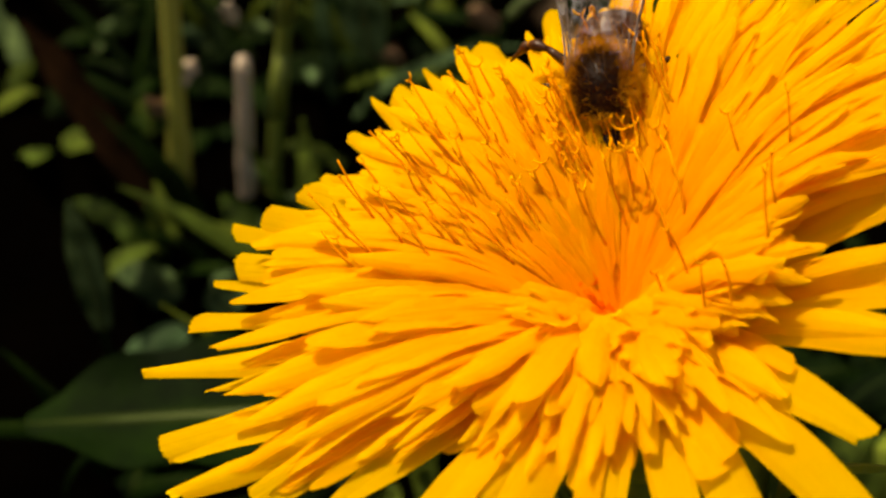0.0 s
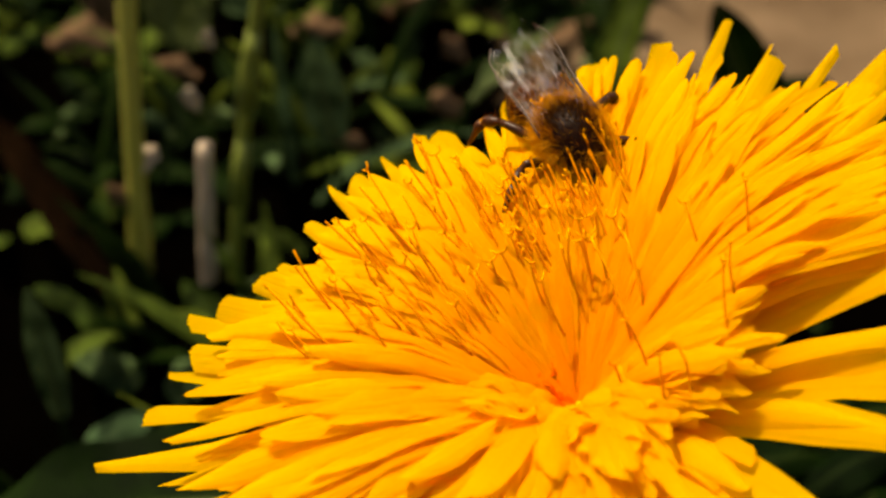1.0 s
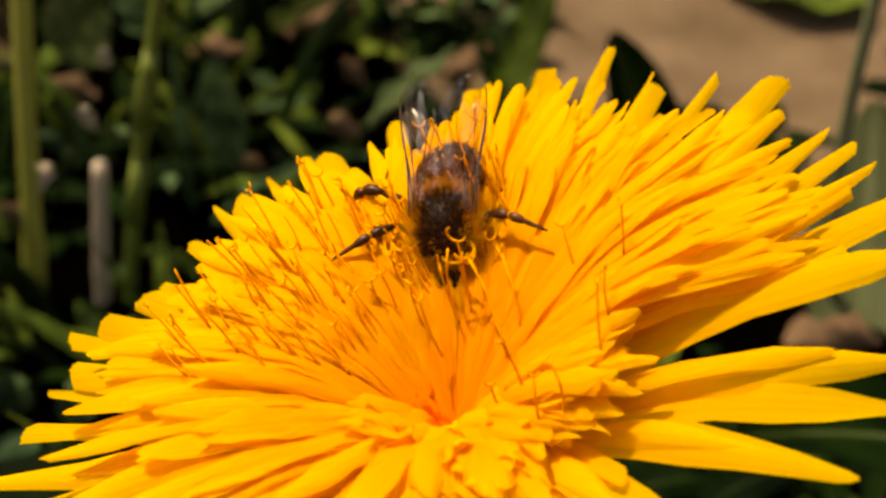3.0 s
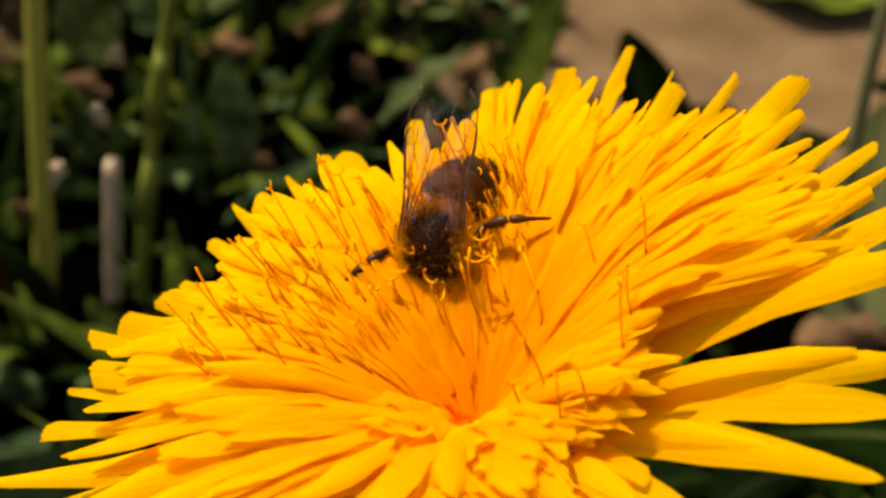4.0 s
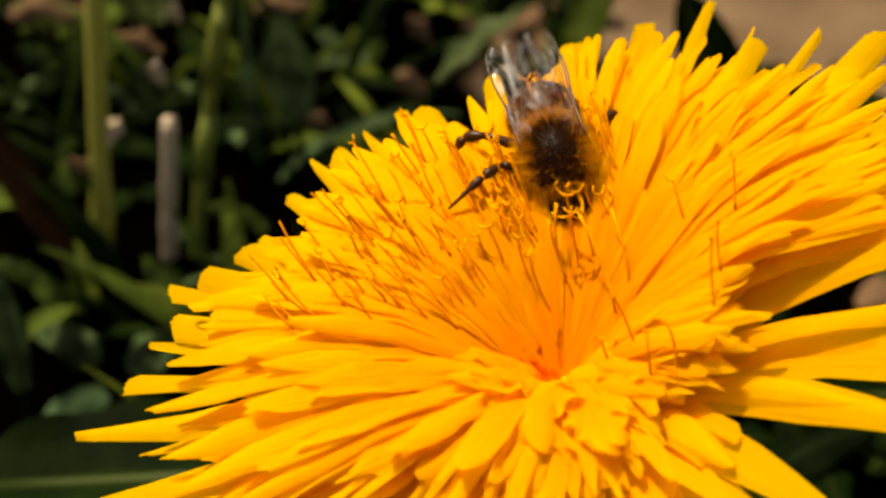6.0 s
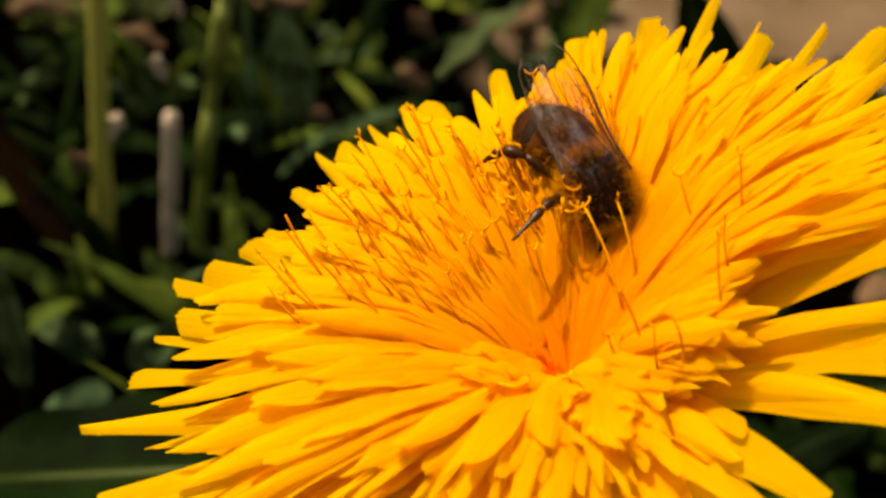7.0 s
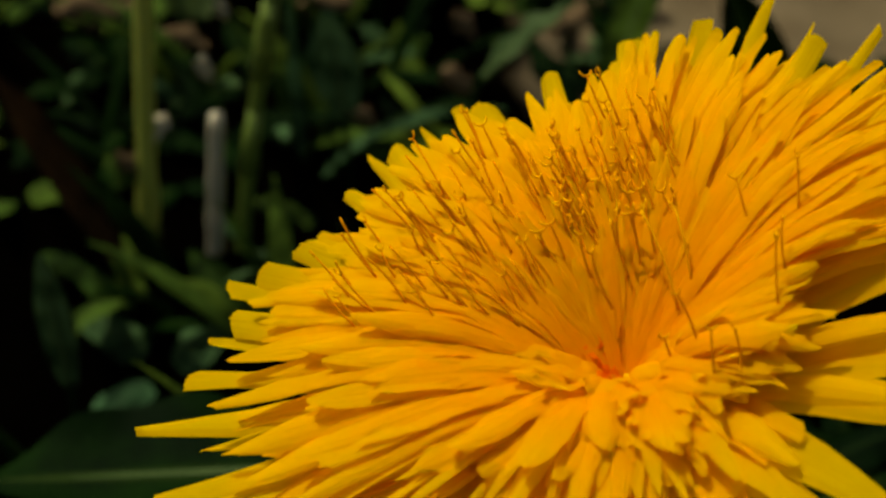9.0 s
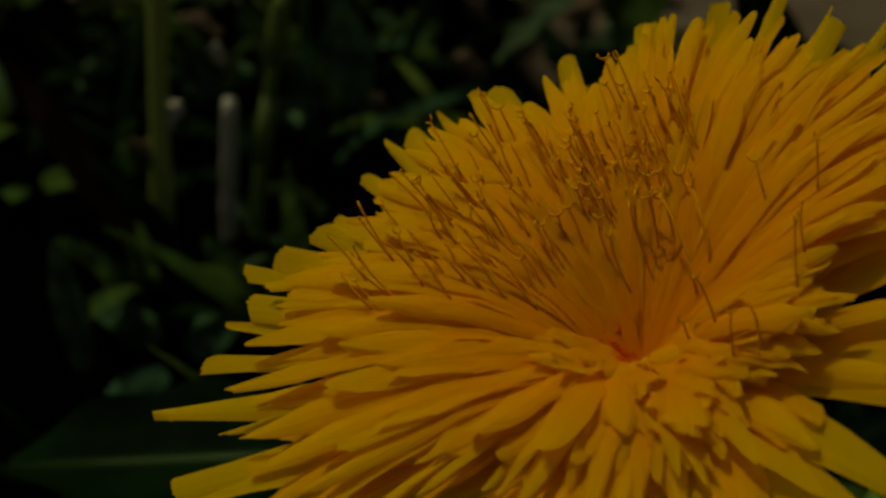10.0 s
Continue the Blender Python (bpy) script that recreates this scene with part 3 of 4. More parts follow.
def span_leaf(label, category, a, b, width, material, rise=0.004, lobes=0, depth=0.0, fold=0.12, name="weed_leaf", lean=0.0, seed=1):
    """A single leaf that reaches from a to b, arched by rise, on a thin petiole."""
    rng = random.Random(seed)
    a, b = Vector(a), Vector(b)
    root = tagged(new(name), label, category)
    foot = Vector((a.x, a.y, 0.0))
    root.location = foot
    mid = (a + b) / 2 + Vector((0, 0, rise * 2))
    pts = bezier((a - foot, mid - foot, b - foot), 22)
    d = (b - a).normalized()
    across = d.cross(Vector((0, 0, 1)))
    across = (across.normalized() if across.length > 0.2 else Vector((1, 0, 0)))
    out = across.cross(d)
    prof = lobed(lobes, depth, rng) if lobes else (lambda s: math.sin(math.pi * min(0.985, s * 0.86 + 0.12)) ** 0.75)
    ph = rng.uniform(0, 6)
    bm = strap(bmesh.new(), pts, lambda s: across * math.cos(lean) + out * math.sin(lean), lambda s: width * max(0.03, prof(s)), lambda s: fold * width * prof(s), 9,
               wave=lambda u, s: 0.05 * width * math.sin(s * 17 + ph + u * 2) * (2 * u - 1) ** 2)
    part("blade", bm, material, root)
    bm = tube(bmesh.new(), [p - out * (fold * width * prof(i / 21) + 0.0001) for i, p in enumerate(pts)], lambda s: 0.00035 * (1.1 - s), 6)
    part("midrib", bm, RIB if material is not DEAD else DEAD, root)
    if a.z > 0.002:
        bm = tube(bmesh.new(), bezier((Vector((0, 0, -0.001)), (a - foot) * 0.5 - d * 0.004, a - foot), 7), lambda s: 0.0003, 8)
        part("petiole", bm, LEAF_SHADED, root)
    return root


span_leaf("broad dark green leaf with a pale edge under the flower", "leaf", (-0.0140, 0.0118, 0.0200), (-0.0374, 0.0100, 0.0198), 0.0125, LEAF_SHADED, 0.0010, seed=2)
span_leaf("broad dark green leaf low beside the flower", "leaf", (0.0480, 0.0290, 0.009), (0.0265, 0.0200, 0.019), 0.0130, LEAF_SHADED, 0.002, seed=3)
span_leaf("upright greyish green lance leaf beside the bare soil", "leaf", (0.0440, 0.0470, 0.0005), (0.0478, 0.0700, 0.0150), 0.0120, LEAF_GREY, -0.001, seed=4)
span_leaf("pale green leaf with a light midrib among the weeds", "leaf", (-0.0028, 0.0662, 0.0153), (0.0062, 0.0705, 0.021), 0.0075, LEAF_PALE, 0.001, lean=0.5, seed=5)
span_leaf("long dark green blade at the edge of the weeds", "leaf", (0.0085, 0.0740, 0.000), (0.0175, 0.0860, 0.026), 0.0046, LEAF, 0.001, seed=6)
span_leaf("small dark pointed leaf on the bare soil", "leaf", (0.0300, 0.0780, -0.002), (0.0221, 0.0775, 0.0185), 0.0072, LEAF_SHADED, 0.0, lean=1.5, seed=7)
span_leaf("flat green leaf lying over the bare soil", "leaf", (0.0390, 0.1250, 0.0010), (0.0580, 0.1110, 0.0012), 0.0150, LEAF, 0.0006, seed=8)
span_leaf("blue-green leaflet standing among the weeds", "leaf", (-0.0160, 0.0640, 0.012), (-0.0172, 0.0655, 0.0225), 0.0046, LEAF_BLUE, 0.0, seed=9)
span_leaf("lit green leaflet among the weeds", "leaf", (-0.0352, 0.0880, 0.0085), (-0.0362, 0.0915, 0.0160), 0.0052, LEAF_PALE, 0.0, seed=14)
span_leaf("narrow blue-green blade in the shade", "leaf", (-0.0380, 0.0330, 0.006), (-0.0386, 0.0340, 0.020), 0.0030, LEAF_BLUE, 0.0, seed=10)
span_leaf("light green grass blade over the bare soil", "leaf", (0.0040, 0.1020, 0.001), (0.0130, 0.1170, 0.006), 0.0018, LEAF_PALE, 0.001, seed=21)
span_leaf("upright grey-green leaf among the weeds", "leaf", (-0.0350, 0.0930, 0.004), (-0.0362, 0.0985, 0.0150), 0.0070, LEAF_PALE, 0.0, seed=22)
span_leaf("blue-green leaflet standing in the weeds", "leaf", (-0.0178, 0.0700, 0.0105), (-0.0180, 0.0730, 0.0185), 0.0042, LEAF_BLUE, 0.0, seed=23)
span_leaf("arching green leaf behind the flower", "leaf", (-0.0150, 0.1000, 0.004), (0.0000, 0.0950, 0.014), 0.0075, LEAF_PALE, 0.002, lean=0.4, seed=24)
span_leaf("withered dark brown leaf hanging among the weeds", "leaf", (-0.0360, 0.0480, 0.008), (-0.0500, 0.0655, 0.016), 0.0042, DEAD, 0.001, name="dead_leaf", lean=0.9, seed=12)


def litter(x, y, z, size, turn, seed, material=None):
    """A curled scrap of dry leaf."""
    rng = random.Random(seed)
    root = tagged(new("dry_leaf_scrap"), "curled scrap of dry brown leaf between the weeds", "dry leaf", "dry leaf scraps")
    root.location = (x, y, z)
    a = radians(turn)
    d = Vector((math.cos(a), 0.3, -math.sin(a)))
    pts = bezier((-d * size, Vector((0, 0, size * 0.3)), d * size), 9)
    bm = strap(bmesh.new(), pts, Vector((math.sin(a), 0.5, math.cos(a))), lambda s: size * (0.35 + 0.7 * math.sin(math.pi * s)) * (1 + 0.3 * math.sin(s * 11 + seed) + 0.22 * math.sin(s * 31 + 2 * seed)),
               lambda s: size * 0.3, 7, wave=lambda u, s: 0.1 * size * math.sin(s * 9 + u * 7 + seed))
    part("scrap", bm, material or LITTER, root)
    return root


for k, (x, y, z, size, turn) in enumerate(((-0.0153, 0.0722, 0.006, 0.0019, 40), (-0.0355, 0.0856, 0.006, 0.0028, 25), (-0.0048, 0.0859, 0.008, 0.0022, 60), (-0.0463, 0.0942, 0.004, 0.0045, 15),
                                           (0.0077, 0.0930, 0.004, 0.0032, -30), (-0.0055, 0.0754, 0.008, 0.0024, 50), (-0.0280, 0.0583, 0.0215, 0.0015, 75), (-0.0325, 0.0574, 0.0155, 0.0014, -60),
                                           (-0.0359, 0.0569, 0.0115, 0.0018, 55), (-0.0205, 0.096, 0.004, 0.003, 10), (-0.009, 0.104, 0.003, 0.004, -15), (-0.0265, 0.0622, 0.0255, 0.0012, 80), (0.0395, 0.0445, 0.006, 0.0045, 10), (-0.0449, 0.0990, 0.005, 0.0042, 70))):
    litter(x, y, z, size, turn, k, DRY if k in (6, 7, 11) else LITTER)


def scatter():
    rng = random.Random(11)
    for k in range(150):
        x, y = rng.uniform(-0.10, 0.013), rng.uniform(0.008, 0.165)
        if x > -0.002 and y < 0.05 or x < -0.04 and y < 0.08 and rng.random() < 0.65:
            continue
        mat = rng.choice((LEAF, LEAF, LEAF_SHADED, LEAF_SHADED, LEAF_SHADED, LEAF_BLUE, LEAF))
        # most weeds low on the left get the colour with shade painted in
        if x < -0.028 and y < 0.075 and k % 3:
            mat = LEAF_SHADED
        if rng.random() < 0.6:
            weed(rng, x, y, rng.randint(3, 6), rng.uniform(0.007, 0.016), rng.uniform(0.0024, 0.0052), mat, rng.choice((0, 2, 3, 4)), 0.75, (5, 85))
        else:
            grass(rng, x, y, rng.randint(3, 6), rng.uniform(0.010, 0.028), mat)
    for k in range(54):
        x, y = rng.uniform(-0.075, 0.012), rng.uniform(0.06, 0.15)
        weed(rng, x, y, rng.randint(2, 4), rng.uniform(0.006, 0.012), rng.uniform(0.0025, 0.0055), rng.choice((LEAF, LEAF, LEAF_BLUE, LEAF_SHADED, LEAF_SHADED)), rng.choice((0, 2, 3)), 0.7, (20, 70))
    # weeds added right of the flower, mostly near black to stand for shade there
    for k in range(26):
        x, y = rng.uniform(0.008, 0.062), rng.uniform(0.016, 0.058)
        weed(rng, x, y, rng.randint(3, 5), rng.uniform(0.007, 0.013), rng.uniform(0.003, 0.006), rng.choice((LEAF, LEAF_SHADED, LEAF_SHADED)), rng.choice((0, 2, 3)), 0.5, (10, 60))
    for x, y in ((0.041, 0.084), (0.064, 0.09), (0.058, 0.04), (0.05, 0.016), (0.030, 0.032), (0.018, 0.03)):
        weed(rng, x, y, 5, 0.012, 0.005, LEAF_SHADED, 3, 0.5, (15, 50))


scatter()


# ---- the bee ----
SHELL = plain_material("bee_shell", (0.007407, 0.002963, 0.0007407), (0.02222, 0.008148, 0.002222), 800, 0.5, 0.14, 0.3, 0.00005)
AMBER = plain_material("bee_amber", (0.024, 0.0065, 0.001), (0.075, 0.02, 0.003), 700, 0.42, 0.06, 0.3, 0.00005)
LEGS = plain_material("bee_leg", (0.014, 0.0045, 0.0009), (0.085, 0.024, 0.0035), 500, 0.36, 0.2, 0.3, 0.00005)
EYE = plain_material("bee_eye", (0.002222, 0.001481, 0.001111), (0.005185, 0.002963, 0.002222), 900, 0.2, 0.15, 0.1, 0.00002)
FUR = plain_material("bee_fur", (0.52, 0.20, 0.010), (0.66, 0.29, 0.018), 900, 0.8, 0.02, 0.1, 0.00002)
FUR_DARK = plain_material("bee_dark_fur", (0.055, 0.017, 0.0025), (0.13, 0.041, 0.006), 900, 0.8, 0.03, 0.1, 0.00002)
VEIN = plain_material("wing_vein", (0.02, 0.009, 0.003), (0.05, 0.022, 0.008), 900, 0.4, 0.4, 0.1, 0.00002)


def wing_material():
    m = Mat("wing_membrane", 0.3, 0.5)
    n = m.noise(m.coords("Object", (1, 0.3, 1)), 1300.0, 2.0)
    shine = m.node("ShaderNodeBsdfAnisotropic", Roughness=0.22)
    shine.inputs["Color"].default_value = (0.84, 0.90, 1.0, 1)
    b = m.bump(n, 0.6, 0.0002)
    m.link(b, shine.inputs["Normal"])
    clear = m.node("ShaderNodeBsdfTransparent")
    clear.inputs["Color"].default_value = (0.95, 0.90, 0.80, 1)
    mx = m.node("ShaderNodeMixShader")
    fleck = m.noise(m.coords("Object", (1, 0.45, 1)), 1500.0, 2.0)
    m.link(m.ramp(fleck, [(0.48, (0.003, 0.003, 0.003)), (0.70, (0.15, 0.15, 0.15))]), mx.inputs[0])
    m.link(clear.outputs[0], mx.inputs[1])
    m.link(shine.outputs[0], mx.inputs[2])
    m.link(mx.outputs[0], m.out.inputs["Surface"])
    return m.m


WING = wing_material()


def fur(name, parent, material, count, centre, size, length, seed, keep=None, width=0.017):
    """Fine tapered hairs standing on an ellipsoid, in millimetres."""
    rng = random.Random(seed)
    verts, faces = [], []
    c, sz = Vector(centre), Vector(size)
    while len(faces) < count:
        d = Vector((rng.gauss(0, 1), rng.gauss(0, 1), rng.gauss(0, 1))).normalized()
        if keep and not keep(d, rng):
            continue
        p = c + Vector((d.x * sz.x, d.y * sz.y, d.z * sz.z)) * 0.97
        n = (Vector((d.x / sz.x, d.y / sz.y, d.z / sz.z))).normalized()
        n = (n + Vector((rng.uniform(-0.5, 0.5), rng.uniform(-0.5, 0.5), rng.uniform(-0.5, 0.5)))).normalized()
        a = n.cross(Vector((rng.uniform(-1, 1), rng.uniform(-1, 1), rng.uniform(-1, 1)))).normalized() * width
        l = length * rng.uniform(0.5, 1.2)
        i = len(verts)
        verts += [(p - a) * MM, (p + a) * MM, (p + n * l + Vector((0, 0.15 * l, 0))) * MM]
        faces.append((i, i + 1, i + 2))
    me = bpy.data.meshes.new(name)
    me.from_pydata(verts, [], faces)
    me.materials.append(material)
    ob = new(name, me)
    ob.parent = parent
    return tagged(ob, kind="stuff")


def limb(bm, pts, radii):
    tube(bm, [Vector(p) * MM for p in pts], lambda s: float(np.interp(s * (len(radii) - 1), range(len(radii)), radii)) * MM, 9)
    return bm


def bee_leg(bee, hinge, knee, ankle, toe, thick, label=""):
    """A leg in its hinge's space: femur, with tibia and tarsus under it."""
    k, a, t = Vector(knee), Vector(ankle), Vector(toe)
    bm = limb(bmesh.new(), bezier(((0, 0, 0), k * 0.5 + Vector((0, 0, 0.15)), k), 6), (0.18, 0.25, 0.28, 0.26, 0.22, 0.18))
    leg = part("leg", bm, LEGS, bee)
    leg.location = Vector(hinge) * MM
    bm = limb(bmesh.new(), bezier((k, (k + a) * 0.5 + Vector((0, 0, 0.1)), a), 7), [r * thick for r in (0.15, 0.2, 0.26, 0.30, 0.31, 0.27, 0.17)])
    part("tibia", bm, LEGS, leg)
    bm = limb(bmesh.new(), bezier((a, a.lerp(t, 0.35) + Vector((0, 0, 0.1)), t), 9), [r * thick for r in (0.17, 0.26, 0.28, 0.25, 0.15, 0.15, 0.11, 0.11, 0.07)])
    part("tarsus", bm, LEGS, leg)
    bm = limb(bmesh.new(), [k + (a - k) * 0.97, k + (a - k) * 1.03], (0.2 * thick, 0.2 * thick))
    part("joint", bm, FUR, leg)
    fur("leg_fur", leg, FUR_DARK, 160, (k + a) * 0.5, (0.3, 0.3, 0.3), 0.4, 8, None, 0.012)
    return leg


def bee_wing(bee, name, sx, hinge, length, width, veins):
    """A membranous wing along +Y whose leading edge lies outwards."""
    def trail(s):
        return width * (0.16 + 0.84 * math.sin(math.pi * min(0.93, s * 0.80 + 0.10)) ** 1.1) * (1 if s < 0.86 else math.sqrt(max(0.02, 1 - ((s - 0.86) / 0.15) ** 2)))

    def lead(s):
        return 0.10 * math.sin(math.pi * s) + (0 if s < 0.8 else -width * 0.42 * ((s - 0.8) / 0.2) ** 2)

    bm = bmesh.new()
    grid = []
    for i in range(23):
        s = i / 22
        row = []
        for k in range(9):
            u = k / 8
            x = lead(s) * (1 - u) - trail(s) * u
            z = 0.05 * math.sin(u * 9 + s * 3) * (1 - u * 0.5) * s + 0.25 * s * s
            row.append(bm.verts.new(Vector((sx * x, s * length, z)) * MM))
        grid.append(row)
    for i in range(22):
        for k in range(8):
            bm.faces.new((grid[i][k], grid[i][k + 1], grid[i + 1][k + 1], grid[i + 1][k]))
    wing = part(name, bm, WING, bee, "clear brownish wing membrane")
    wing.location = Vector(hinge) * MM
    for u0, u1, s0, s1, r in veins:
        pts = []
        for i in range(12):
            f = i / 11
            s, u = s0 + (s1 - s0) * f, u0 + (u1 - u0) * f + 0.06 * math.sin(f * 5 + u0 * 9)
            u = max(0.0, min(1.0, u))
            x = lead(s) * (1 - u) - trail(s) * u
            pts.append(Vector((sx * x, s * length, 0.05 * math.sin(u * 9 + s * 3) * (1 - u * 0.5) * s + 0.25 * s * s)) * MM)
        part("vein", tube(bmesh.new(), pts, lambda s, r=r: 0.75 * r * (1 - 0.5 * s) * MM, 5), VEIN, wing)
    return wing


def make_bee():
    bee = tagged(new("bee"), "brown furry honey bee foraging on the dandelion", "bee")
    P = {}
    bm = ball(bmesh.new(), (0, 0, 0), (1.62 * MM, 1.9 * MM, 1.55 * MM), u=28, v=18)
    thorax = part("thorax", bm, SHELL, bee, "dark rounded thorax with tan fur")
    fur("fur", thorax, FUR, 7500, (0, 0, 0), (1.62, 1.9, 1.55), 0.85, 1, lambda d, r: abs(d.x) > 0.58 or d.y > 0.62 or d.y < -0.85 or d.z < 0.1 or r.random() < 0.08, 0.012)
    fur("back_fur", thorax, FUR_DARK, 5000, (0, 0, 0), (1.62, 1.9, 1.55), 0.40, 2, lambda d, r: d.z > 0.2 and abs(d.x) < 0.8)
    # head
    def face(c):
        k = 1 - 0.35 * max(0.0, -c.z)
        return Vector((c.x * k, c.y, c.z))

    bm = ball(bmesh.new(), (0, 0, 0), (1.42 * MM, 0.85 * MM, 1.40 * MM), u=26, v=18, bulge=face)
    head = part("head", bm, SHELL, bee, "dark triangular head")
    head.location = Vector((0, -2.25, -1.25)) * MM
    P["head"] = head
    fur("face_fur", head, FUR_DARK, 2200, (0, 0, 0), (1.4, 0.85, 1.38), 0.3, 3, lambda d, r: abs(d.x) < 0.82, 0.02)
    fur("pollen_fur", head, FUR, 900, (0, 0, 0), (1.4, 0.85, 1.38), 0.30, 7, lambda d, r: abs(d.x) < 0.82, 0.024)
    for sx in (1, -1):
        bm = ball(bmesh.new(), (sx * 1.12 * MM, -0.10 * MM, 0.12 * MM), (0.40 * MM, 0.60 * MM, 0.98 * MM), pose(0, 0, 0, 0, sx * -14, 0), 18, 14)
        part("eye", bm, EYE, head, "glossy black compound eye")
        bm = bmesh.new()
        limb(bm, bezier(((sx * 0.3, -0.85, 0.15), (sx * 0.75, -1.25, 0.2), (sx * 0.95, -1.4, -0.15)), 6), (0.10, 0.085, 0.085, 0.085, 0.09, 0.10))
        limb(bm, bezier(((sx * 0.95, -1.4, -0.15), (sx * 1.1, -1.6, -0.9), (sx * 0.85, -1.7, -2.1)), 9), (0.085, 0.1, 0.105, 0.105, 0.105, 0.105, 0.105, 0.1, 0.08))
        part("antenna", bm, LEGS, head)
        bm = limb(bmesh.new(), bezier(((sx * 0.45, -0.5, -1.2), (sx * 0.5, -0.75, -1.7), (sx * 0.1, -0.8, -2.1)), 6), (0.2, 0.24, 0.22, 0.2, 0.15, 0.06))
        part("mandible", bm, AMBER, head)
    bm = limb(bmesh.new(), bezier(((0, -0.4, -1.4), (0, -0.8, -2.3), (0, -0.5, -3.6)), 8), (0.26, 0.26, 0.24, 0.2, 0.16, 0.13, 0.1, 0.06))
    part("proboscis", bm, AMBER, head)
    # abdomen of overlapping rings
    bm = limb(bmesh.new(), ((0, 1.7, -0.3), (0, 2.1, -0.35), (0, 2.5, -0.35)), (0.7, 0.55, 0.8))
    abdomen = part("abdomen", bm, SHELL, bee, "banded brown abdomen")
    prof = ((2.0, 0.85), (2.4, 1.4), (3.1, 1.7), (4.0, 1.74), (4.9, 1.56), (5.7, 1.22), (6.4, 0.75), (6.9, 0.12))
    for k in range(7):
        (y0, r0), (y1, r1) = prof[k], prof[k + 1]
        bm = bmesh.new()
        rings = []
        for f in (0.0, 0.2, 0.5, 0.8, 1.0, 1.08):
            y = y0 + (y1 - y0) * f
            r = r0 + (r1 - r0) * f + 0.10 * math.sin(math.pi * min(f, 1)) + 0.05 * f
            r = r if f <= 1 else r - 0.12
            drop = -0.35 - 0.05 * max(0.0, y - 2.3) ** 1.3
            rings.append([bm.verts.new(Vector((r * math.cos(q), y, drop + r * 0.88 * math.sin(q))) * MM) for q in [i * 2 * math.pi / 28 for i in range(28)]])
        for a, b in zip(rings, rings[1:]):
            for i in range(28):
                bm.faces.new((a[i], a[(i + 1) % 28], b[(i + 1) % 28], b[i]))
        if k == 6:
            bm.faces.new(rings[-1])
        part("abdomen_ring", bm, AMBER if k in (0, 1, 2, 4) else SHELL, abdomen)
    fur("belly_fur", abdomen, FUR, 3000, (0, 3.3, -0.45), (1.68, 1.7, 1.50), 0.55, 4, lambda d, r: (d.y < -0.3 or abs(d.x) > 0.7 or d.z < 0) and r.random() < 0.7, 0.012)
    fur("band_fur", abdomen, FUR_DARK, 1800, (0, 4.2, -0.6), (1.70, 2.4, 1.50), 0.3, 5, lambda d, r: d.y > -0.5)
    P["abdomen"] = abdomen
    # wings
    v = ((0.0, 0.02, 0.0, 0.93, 0.085), (0.1, 0.3, 0.02, 0.75, 0.05), (0.35, 0.7, 0.05, 0.7, 0.045), (0.3, 0.1, 0.45, 0.9, 0.035), (0.5, 0.55, 0.35, 0.85, 0.035), (0.7, 0.95, 0.2, 0.55, 0.035), (0.05, 0.55, 0.62, 0.68, 0.03))
    for sx, key in ((1, "r"), (-1, "l")):
        P["fore_" + key] = bee_wing(bee, "forewing", sx, (sx * 1.6, 0.2, 1.05), 7.5, 2.5, v)
        P["hind_" + key] = bee_wing(bee, "hindwing", sx, (sx * 1.45, 0.9, 0.9), 5.3, 1.7, v[:4])
        P["leg1" + key] = bee_leg(bee, (sx * 0.8, -1.4, -1.1), (sx * 0.9, -0.7, -0.3), (sx * 1.1, -1.5, -1.6), (sx * 0.9, -2.2, -2.9), 0.75)
        P["leg2" + key] = bee_leg(bee, (sx * 1.3, -0.2, -1.1), (sx * 1.7, -0.1, 0.9), (sx * 2.75, -0.8, 0.75), (sx * (4.3 if sx < 0 else 4.0), -2.0, -0.3), 0.85)
        P["leg3" + key] = bee_leg(bee, (sx * 1.3, 1.2, -1.0), (sx * 1.7, 0.9, 0.9), (sx * 2.8, 1.2, 0.8), (sx * (4.1 if sx < 0 else 4.0), 0.7, -0.2), 1.0)
    return bee, P


BEE, BEE_PARTS = make_bee()
BEE.scale = (0.92, 0.92, 0.92)


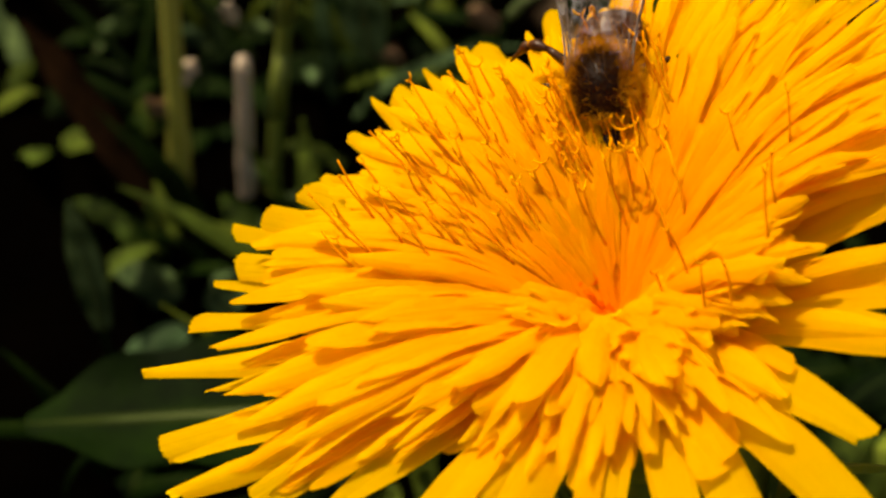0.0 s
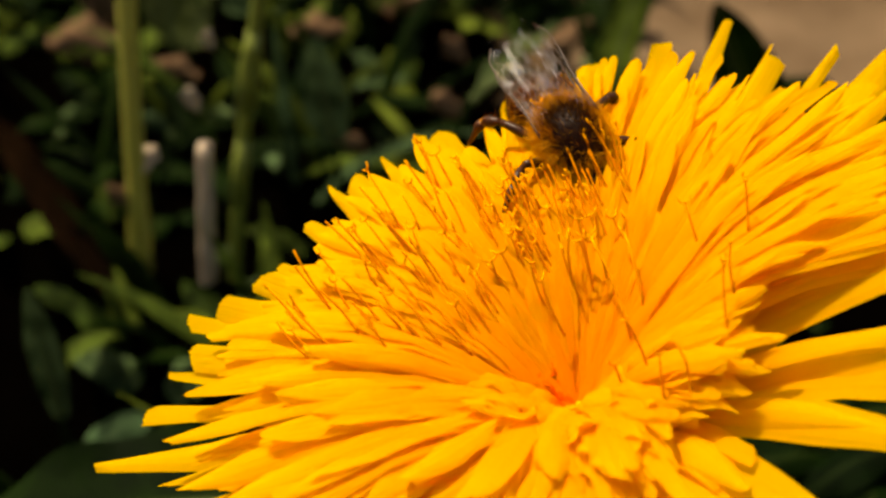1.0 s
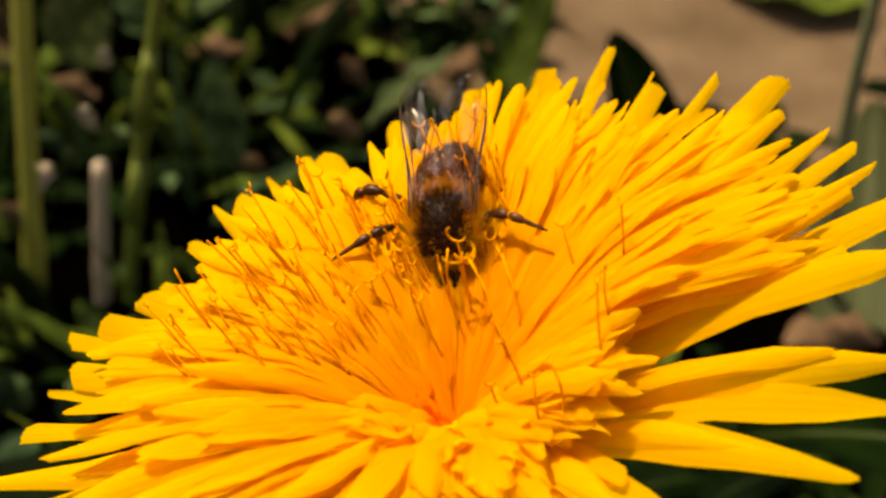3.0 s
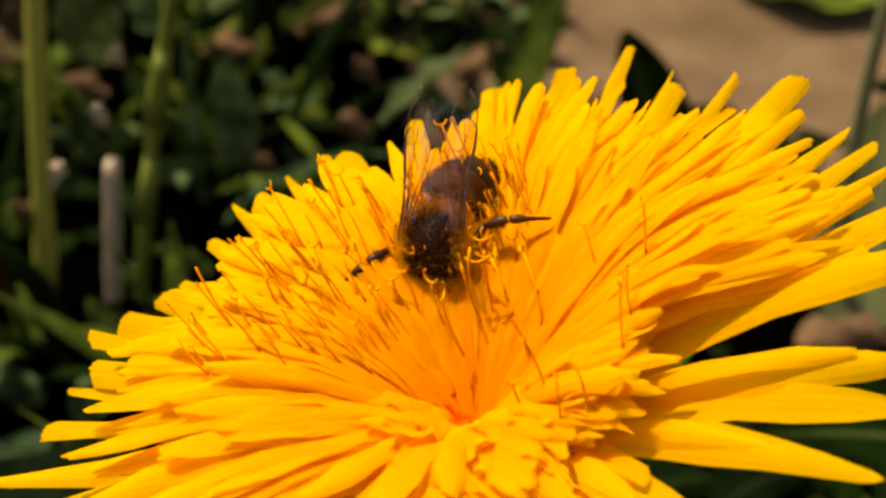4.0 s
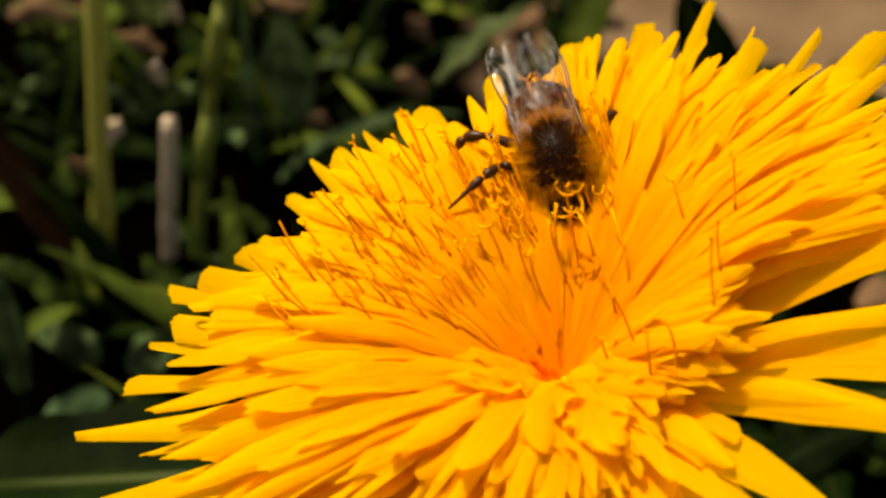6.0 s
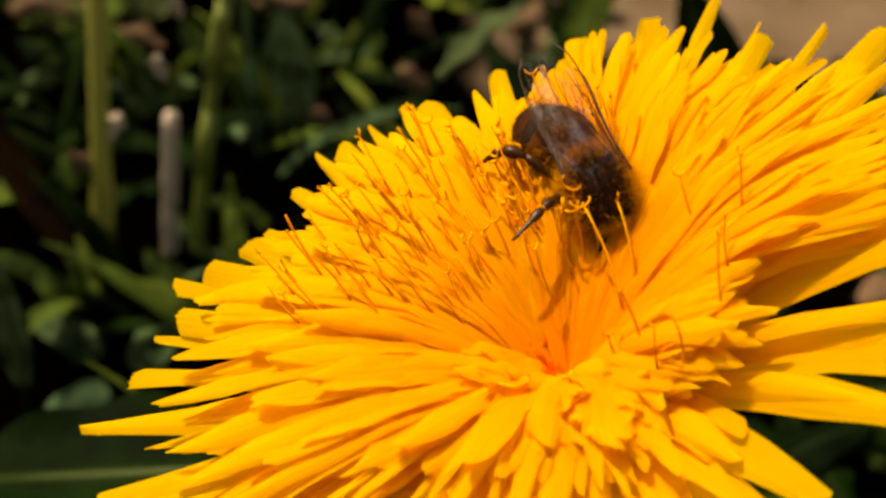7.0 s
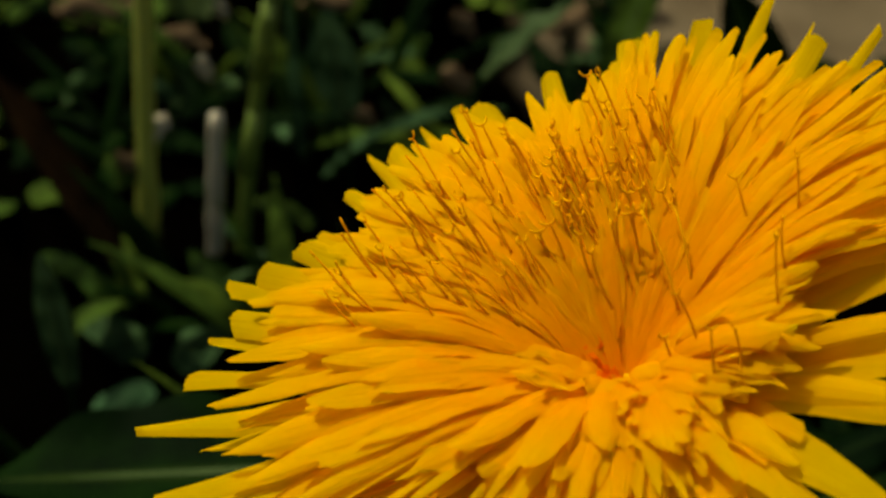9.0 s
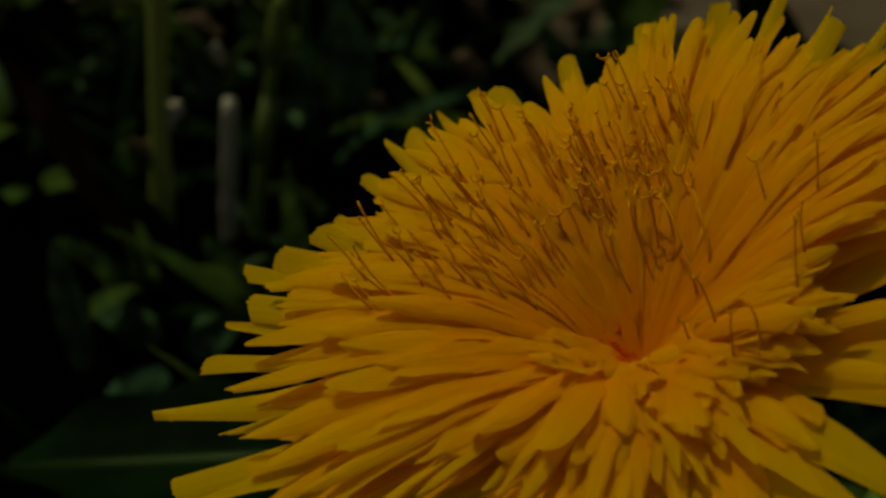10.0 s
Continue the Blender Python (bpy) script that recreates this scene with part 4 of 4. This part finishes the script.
# seconds, place in millimetres and turn in degrees of the bee
BEE_PATH = [
    (0, 3.04, -12.07, 66.56, 27.4, -10.7, -9),
    (0.5, 3.29, -11.62, 66.52, 34.2, -1.6, -2.4),
    (1, 3.59, -9.94, 67.09, 20, -12.5, 23.1),
    (1.5, 3.06, -10.51, 66.79, 16.1, -8.8, 17.3),
    (2, 3.39, -12.09, 66.59, 27.9, -0.9, 15.2),
    (2.5, 3.52, -12.86, 66.42, 29, -1.9, 0.8),
    (4, 1.85, -14.22, 65.45, 38.8, -13.7, -9.5),
    (4.5, 1.60, -14.05, 65.72, 32.4, -14.4, -7.1),
    (5, 3.44, -13.92, 66.45, 29.4, -5.2, 1.1),
    (5.2, 3.35, -14.15, 66.63, 29.3, -5.1, 1.5),
    (6.3, 3.41, -12.08, 66.62, 20.9, -12.1, 11.8),
    (6.5, 3.7, -12.07, 66.65, 16.6, -10.8, 16),
    (7, 4.86, -14.59, 66.12, 34.5, -8.8, 18.5),
    (7.2, 4.8, -13.5, 66.64, 28.8, -7.4, 23),
    (7.3, 4.06, -13.51, 69.48, 6.7, -3.8, 29.3),
    (7.4, 3.25, -12.57, 70.35, -11.2, -3.2, 62.7),
    (7.5, 3.54, -11.62, 71.81, -11.6, -7.6, 57.5),
    (7.6, 60, 20, 140, 10, 0, 90),
    (7.7, 220, 120, 250, 15, 0, 100),
    (10, 3000, 3000, 3000, 15, 0, 100),
]


def motions():
    walk(BEE, [(t, pose(x * MM, y * MM, z * MM, rx, ry, rz)) for t, x, y, z, rx, ry, rz in BEE_PATH])
    P = BEE_PARTS

    def turn(key, rows):
        at = P[key].location.copy()
        walk(P[key], [(t, Matrix.Translation(at) @ pose(0, 0, 0, *r)) for t, *r in rows])

    hip = Vector((0, 1.7 * MM, -0.3 * MM))
    walk(P["abdomen"], [(t, Matrix.Translation(hip) @ pose(0, 0, 0, a, 0, b) @ Matrix.Translation(-hip)) for t, a, b in (
        (0, -40, 0), (0.5, -42, 0), (1, -38, 0), (1.5, -38, 0), (2, -42, 0), (2.5, -42, 0), (4, -40, -32), (4.5, -38, -46), (5, -42, 0), (5.2, -42, 0), (6.3, -38, 4), (6.5, -36, 4),
        (7, -34, 22), (7.2, -36, 12), (7.3, -34, 6), (7.4, -42, 0), (7.5, -44, 0), (10, -44, 0))])
    turn("head", [(0, 34, 0, 4), (0.5, 30, 0, -3), (1, 22, 0, 6), (1.5, 26, 0, 8), (2, 32, 0, 0), (2.5, 36, 0, 0), (4, 40, 0, 26), (4.5, 36, 0, 30), (5, 24, 0, 4), (6.3, 34, 0, 0),
                  (6.5, 14, 0, 4), (7, 34, 0, -6), (7.2, 26, 0, -4), (7.4, 10, 0, 0), (7.5, 6, 0, 4), (10, 6, 0, 4)])
    # folded wings stand a little off the back, then beat as the bee takes off: seconds, lift and sweep
    wings = {
        "l": [(0, -15, 14), (0.5, -20, 16), (1, -18, 3), (1.5, -16, 14), (2, -9, 10), (2.5, -6, 8), (4, 4, -10), (4.5, 2, -16), (5, -11, 16), (5.2, -11, 16), (6.3, -18, 8), (6.5, -14, 6),
              (7, -8, 2), (7.2, -10, 0), (7.3, -19, 26), (7.4, 14, 36), (7.4667, 45, 48), (7.5333, -22, 40), (7.6, 45, 45), (10, 45, 45)],
        "r": [(0, -16, -6), (0.5, -14, 3), (1, -15, -6), (1.5, -6, 3), (2, 0, 7), (2.5, -1, 0), (4, 4, -8), (4.5, -1, -12), (5, 1, 8), (5.2, 0, 8), (6.3, -14, 0), (6.5, -9, 2),
              (7, 0, 8), (7.2, -3, -5), (7.3, -16, -28), (7.4, -12, -60), (7.4667, 45, -48), (7.5333, -22, -46), (7.6, 45, -45), (10, 45, -45)]}
    # seconds and turns in degrees of each leg in its hinge
    legs = {
        "leg1l": [(0, 0, 0, 0), (1, 8, 4, -6), (2, -6, 0, 4), (4, 6, 0, 0), (5, 35, 4, -11), (6.5, 11, 14, -12), (7.2, 14, 8, -8), (7.4, 20, 10, -10), (7.5, 12, 11, -19)],
        "leg1r": [(0, 0, 0, 0), (1.5, 6, -4, 4), (2.5, -5, 0, -4), (4.5, 8, -4, 0), (6.5, 30, -6, 11), (7.2, 12, 10, 0), (7.4, 10, 40, -14), (7.5, 27, 18, -35)],
        "leg2l": [(0, 30, -26, -49), (0.5, 0, 10, -10), (1, -6, 13, 5), (1.5, -14, 30, 18), (2, -8, 16, 35), (2.5, -8, 17, -10), (4, -15, 30, 0), (4.5, 0, -50, -10), (5, -22, 44, 2), (5.2, -22, 43, 2), (6.3, -6, 16, -11), (6.5, -6, 20, -12),
                  (7, -19, 35, -14), (7.2, -10, 21, -6), (7.3, 9, -17, -3), (7.4, 8, -36, -30), (7.5, 2, -30, -29)],
        "leg2r": [(0, 0, 45, -20), (0.5, -25, -44, 1), (1, 10, 30, -20), (1.5, 20, 30, 5), (2, 19, 39, -6), (2.5, -22, -40, 3), (4, -4, -11, 43), (4.5, -9, -17, 2), (5, 0, 50, 10), (6.5, 10, 52, 10), (7.2, 10, 55, 0), (7.4, 0, 60, 0), (7.5, 0, 62, 0)],
        "leg3l": [(0, 0, -6, -10), (1.5, -3, -27, -34), (2, -1, -14, -16), (2.5, -1, -4, 1), (4.5, 0, -50, -10), (5.2, 0, -50, -10), (6.5, -3, 0, 0), (7, -2, -10, -24), (7.2, 4, 15, 8), (7.3, -4, -17, 11), (7.4, -6, -50, 10), (7.5, -17, -60, 25)],
        "leg3r": [(0, 0, 50, 0), (1, 0, 52, 0), (2.5, 0, 48, 10), (4, 0, 48, 10), (4.5, 0, 50, 10), (5, 0, 50, 10), (6.5, 0, 52, 10), (7, 0, 56, 10), (7.2, 0, 54, 10), (7.4, 0, 55, 0), (7.5, 0, 60, 0)]}
    for key, sx in (("r", 1), ("l", -1)):
        rows = [(t, a, sx * 16, c) for t, a, c in wings[key]]
        turn("fore_" + key, rows)
        turn("hind_" + key, [(t, a - 3, b, c - sx * 4) for t, a, b, c in rows])
        for name in ("leg1", "leg2", "leg3"):
            turn(name + key, legs[name + key] + [(10, *legs[name + key][-1][1:])])


motions()
